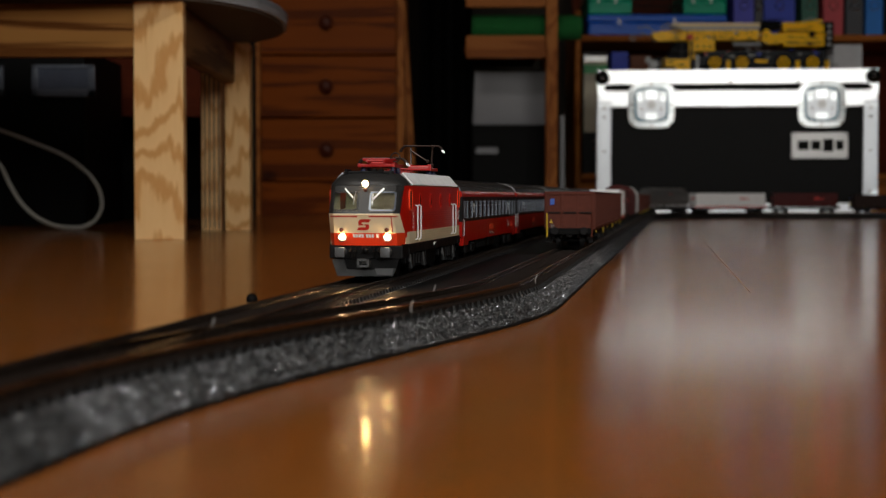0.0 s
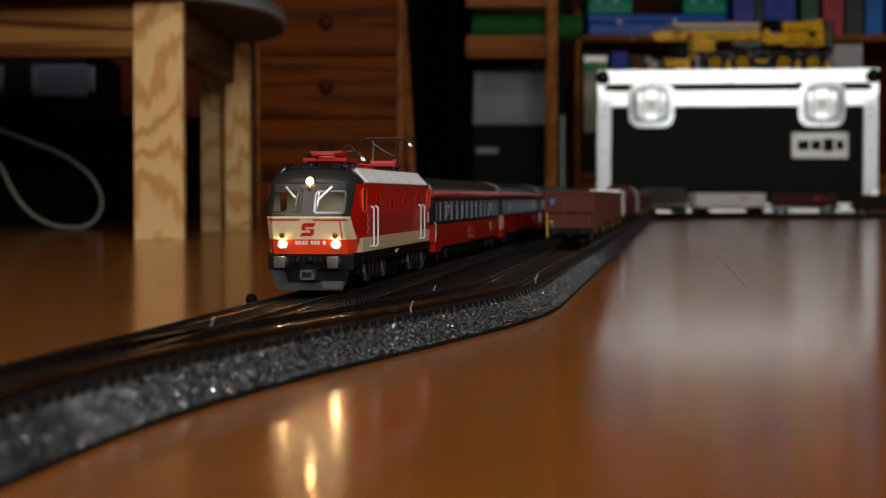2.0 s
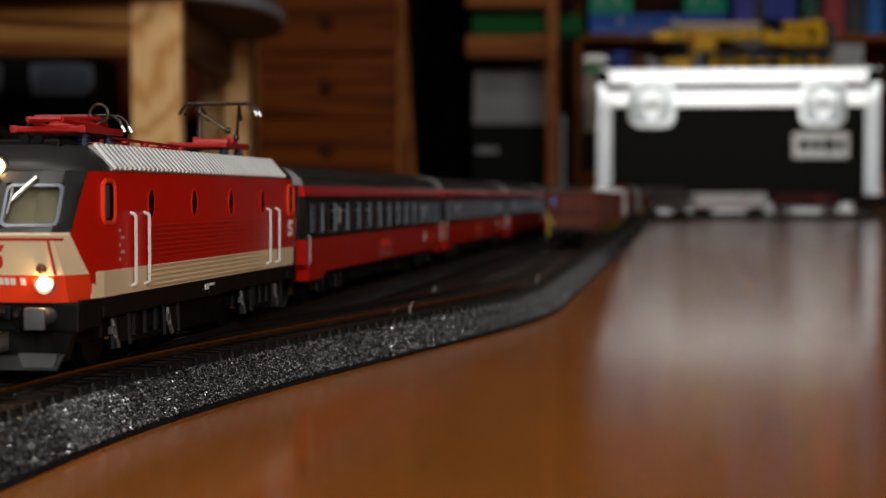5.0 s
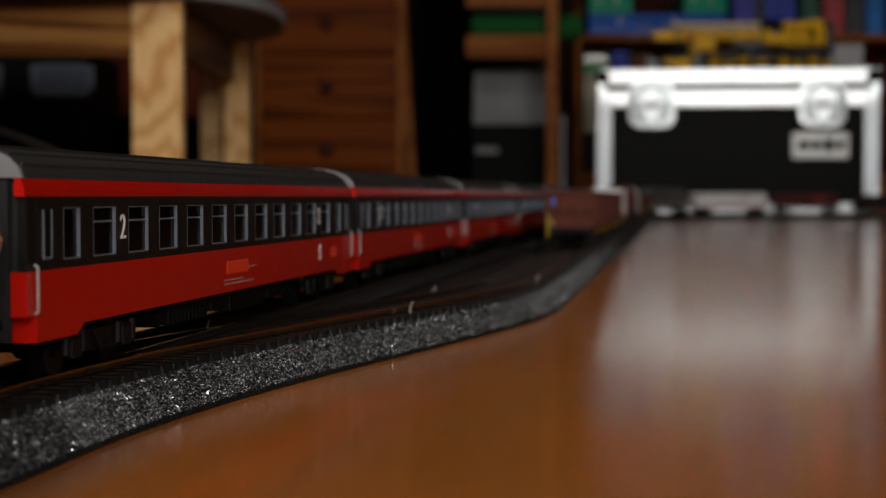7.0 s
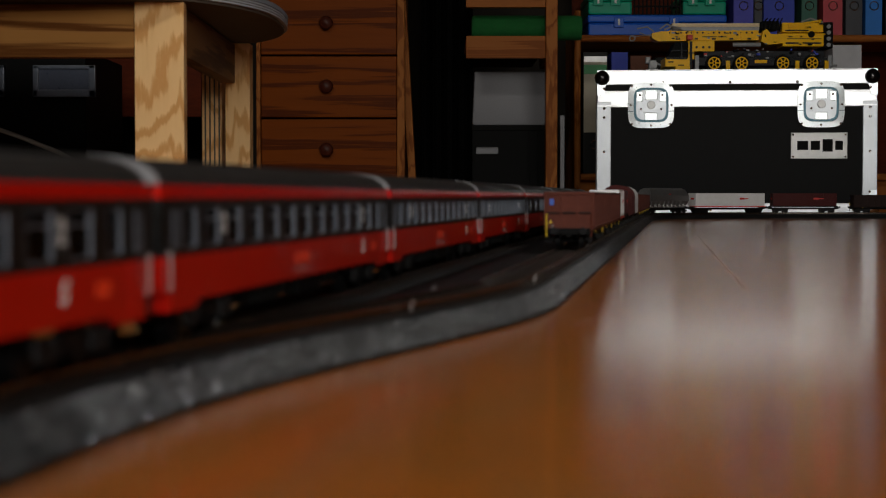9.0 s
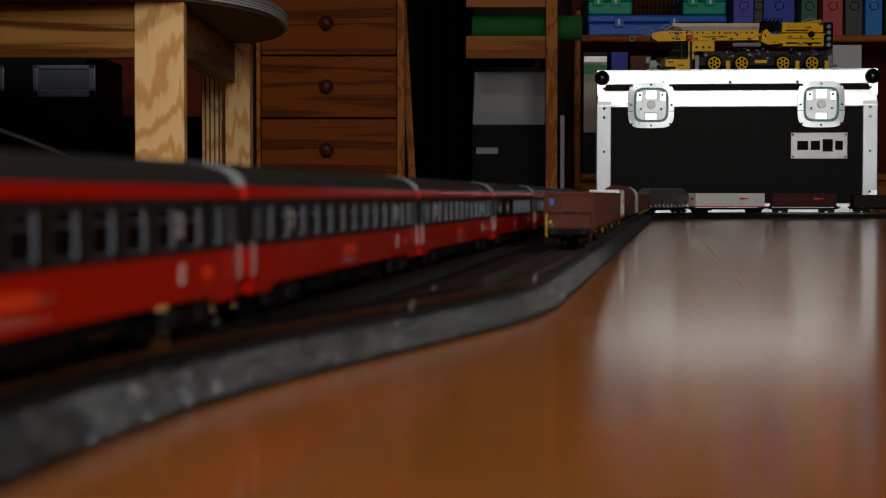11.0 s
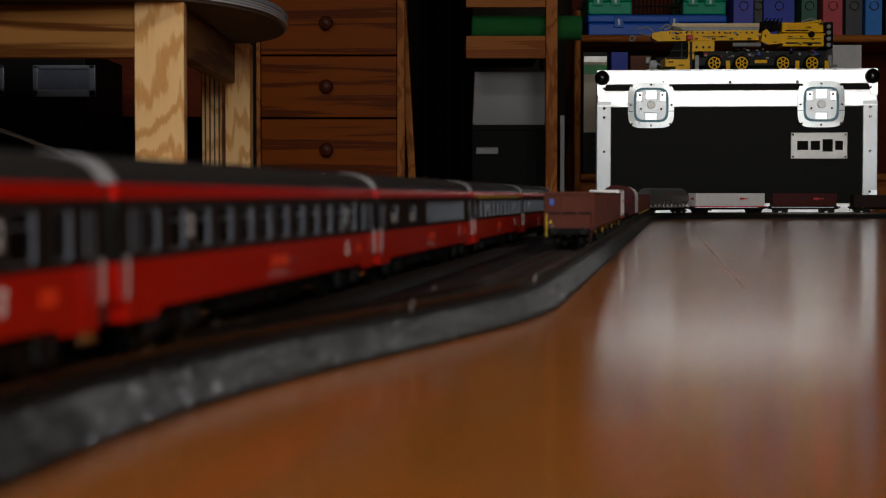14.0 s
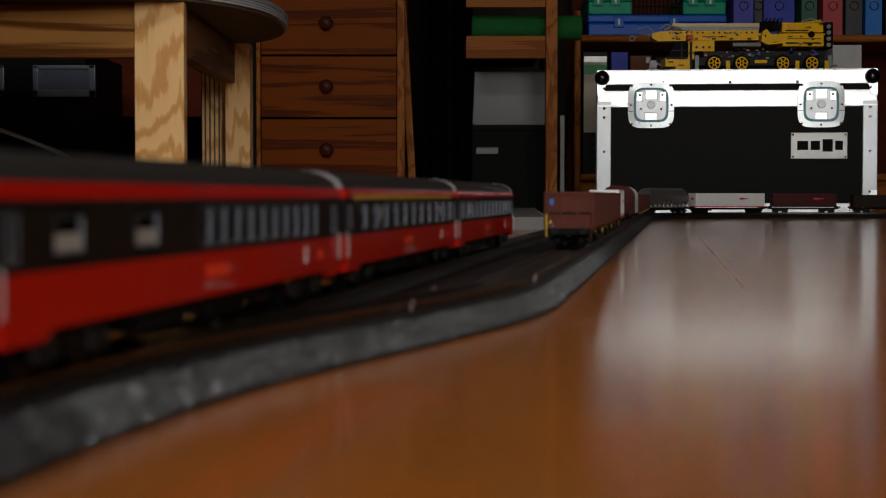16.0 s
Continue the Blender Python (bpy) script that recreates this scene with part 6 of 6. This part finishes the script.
    for x in (618, 944):
        bm = B()
        for k in range(4):
            box(bm, x, x + 10, -5, 3, 3 + k * 9, 9 + k * 9 + 3.2, 1)
        part("bumper", bm, M_BRICKGREY, t)
    bm = B()
    tube(bm, (950, -6, 14), (966, -6, 14), 3, 10)
    part("tow_pin", bm, M_BRICKGREY, t)


crane()


def hook_block():
    bm = B()
    box(bm, 504, 530, 3884, 3906, 356, 363, 1)
    box(bm, 508, 526, 3886, 3904, 363, 384, 2)
    box(bm, 500, 512, 3888, 3902, 376, 392, 2)
    tube(bm, (520, 3884, 374), (520, 3906, 374), 9, 12)
    tube(bm, (524, 3895, 380), (538, 3895, 372), 2.4, 8)
    solid("hook_block", bm, M_BRICKGREY, ORIGIN, "small grey toy hook block on the case", "toy part")


hook_block()

# ---- what moves ----
# the front buffers of the train along the floor: seconds, millimetres
RUN = [(0, 677), (.5, 657), (1, 632), (1.5, 605), (2, 576), (2.5, 544), (3, 507), (3.5, 465), (4, 420), (4.2, 401), (5.2, 299), (6.3, 185), (6.5, 163), (7, 107), (7.5, 57), (8, -4), (8.5, -58), (9, -116),
       (9.2, -140), (10.2, -247), (11.3, -367), (12, -448), (12.5, -509), (13, -574), (13.5, -644), (14, -724), (14.5, -804), (15, -892), (15.5, -982.5), (16, -1077)]
COS = math.cos(YAW)


TRAVEL = [(k / 30, float(np.interp(k / 30, [t for t, y in RUN], [y for t, y in RUN]))) for k in range(481)]


def roll_wheels(vehicle):
    # each wheelset turns by the way it has run
    for w in vehicle.children_recursive:
        if w.name.startswith("wheelset"):
            place = w.location.copy()
            walk(w, [(t, Matrix.Translation(place) @ Matrix.Rotation((RUN[0][1] - y) * MM / COS / place.z, 4, "X")) for t, y in TRAVEL])


def motions():
    walk(LOCO, [(t, on_main(y)) for t, y in RUN])
    for i, c in enumerate(COACHES):
        back = (193 + 293 * i) * COS
        walk(c, [(t, on_main(y + back)) for t, y in RUN])
    for vehicle in (LOCO, *COACHES):
        roll_wheels(vehicle)


motions()
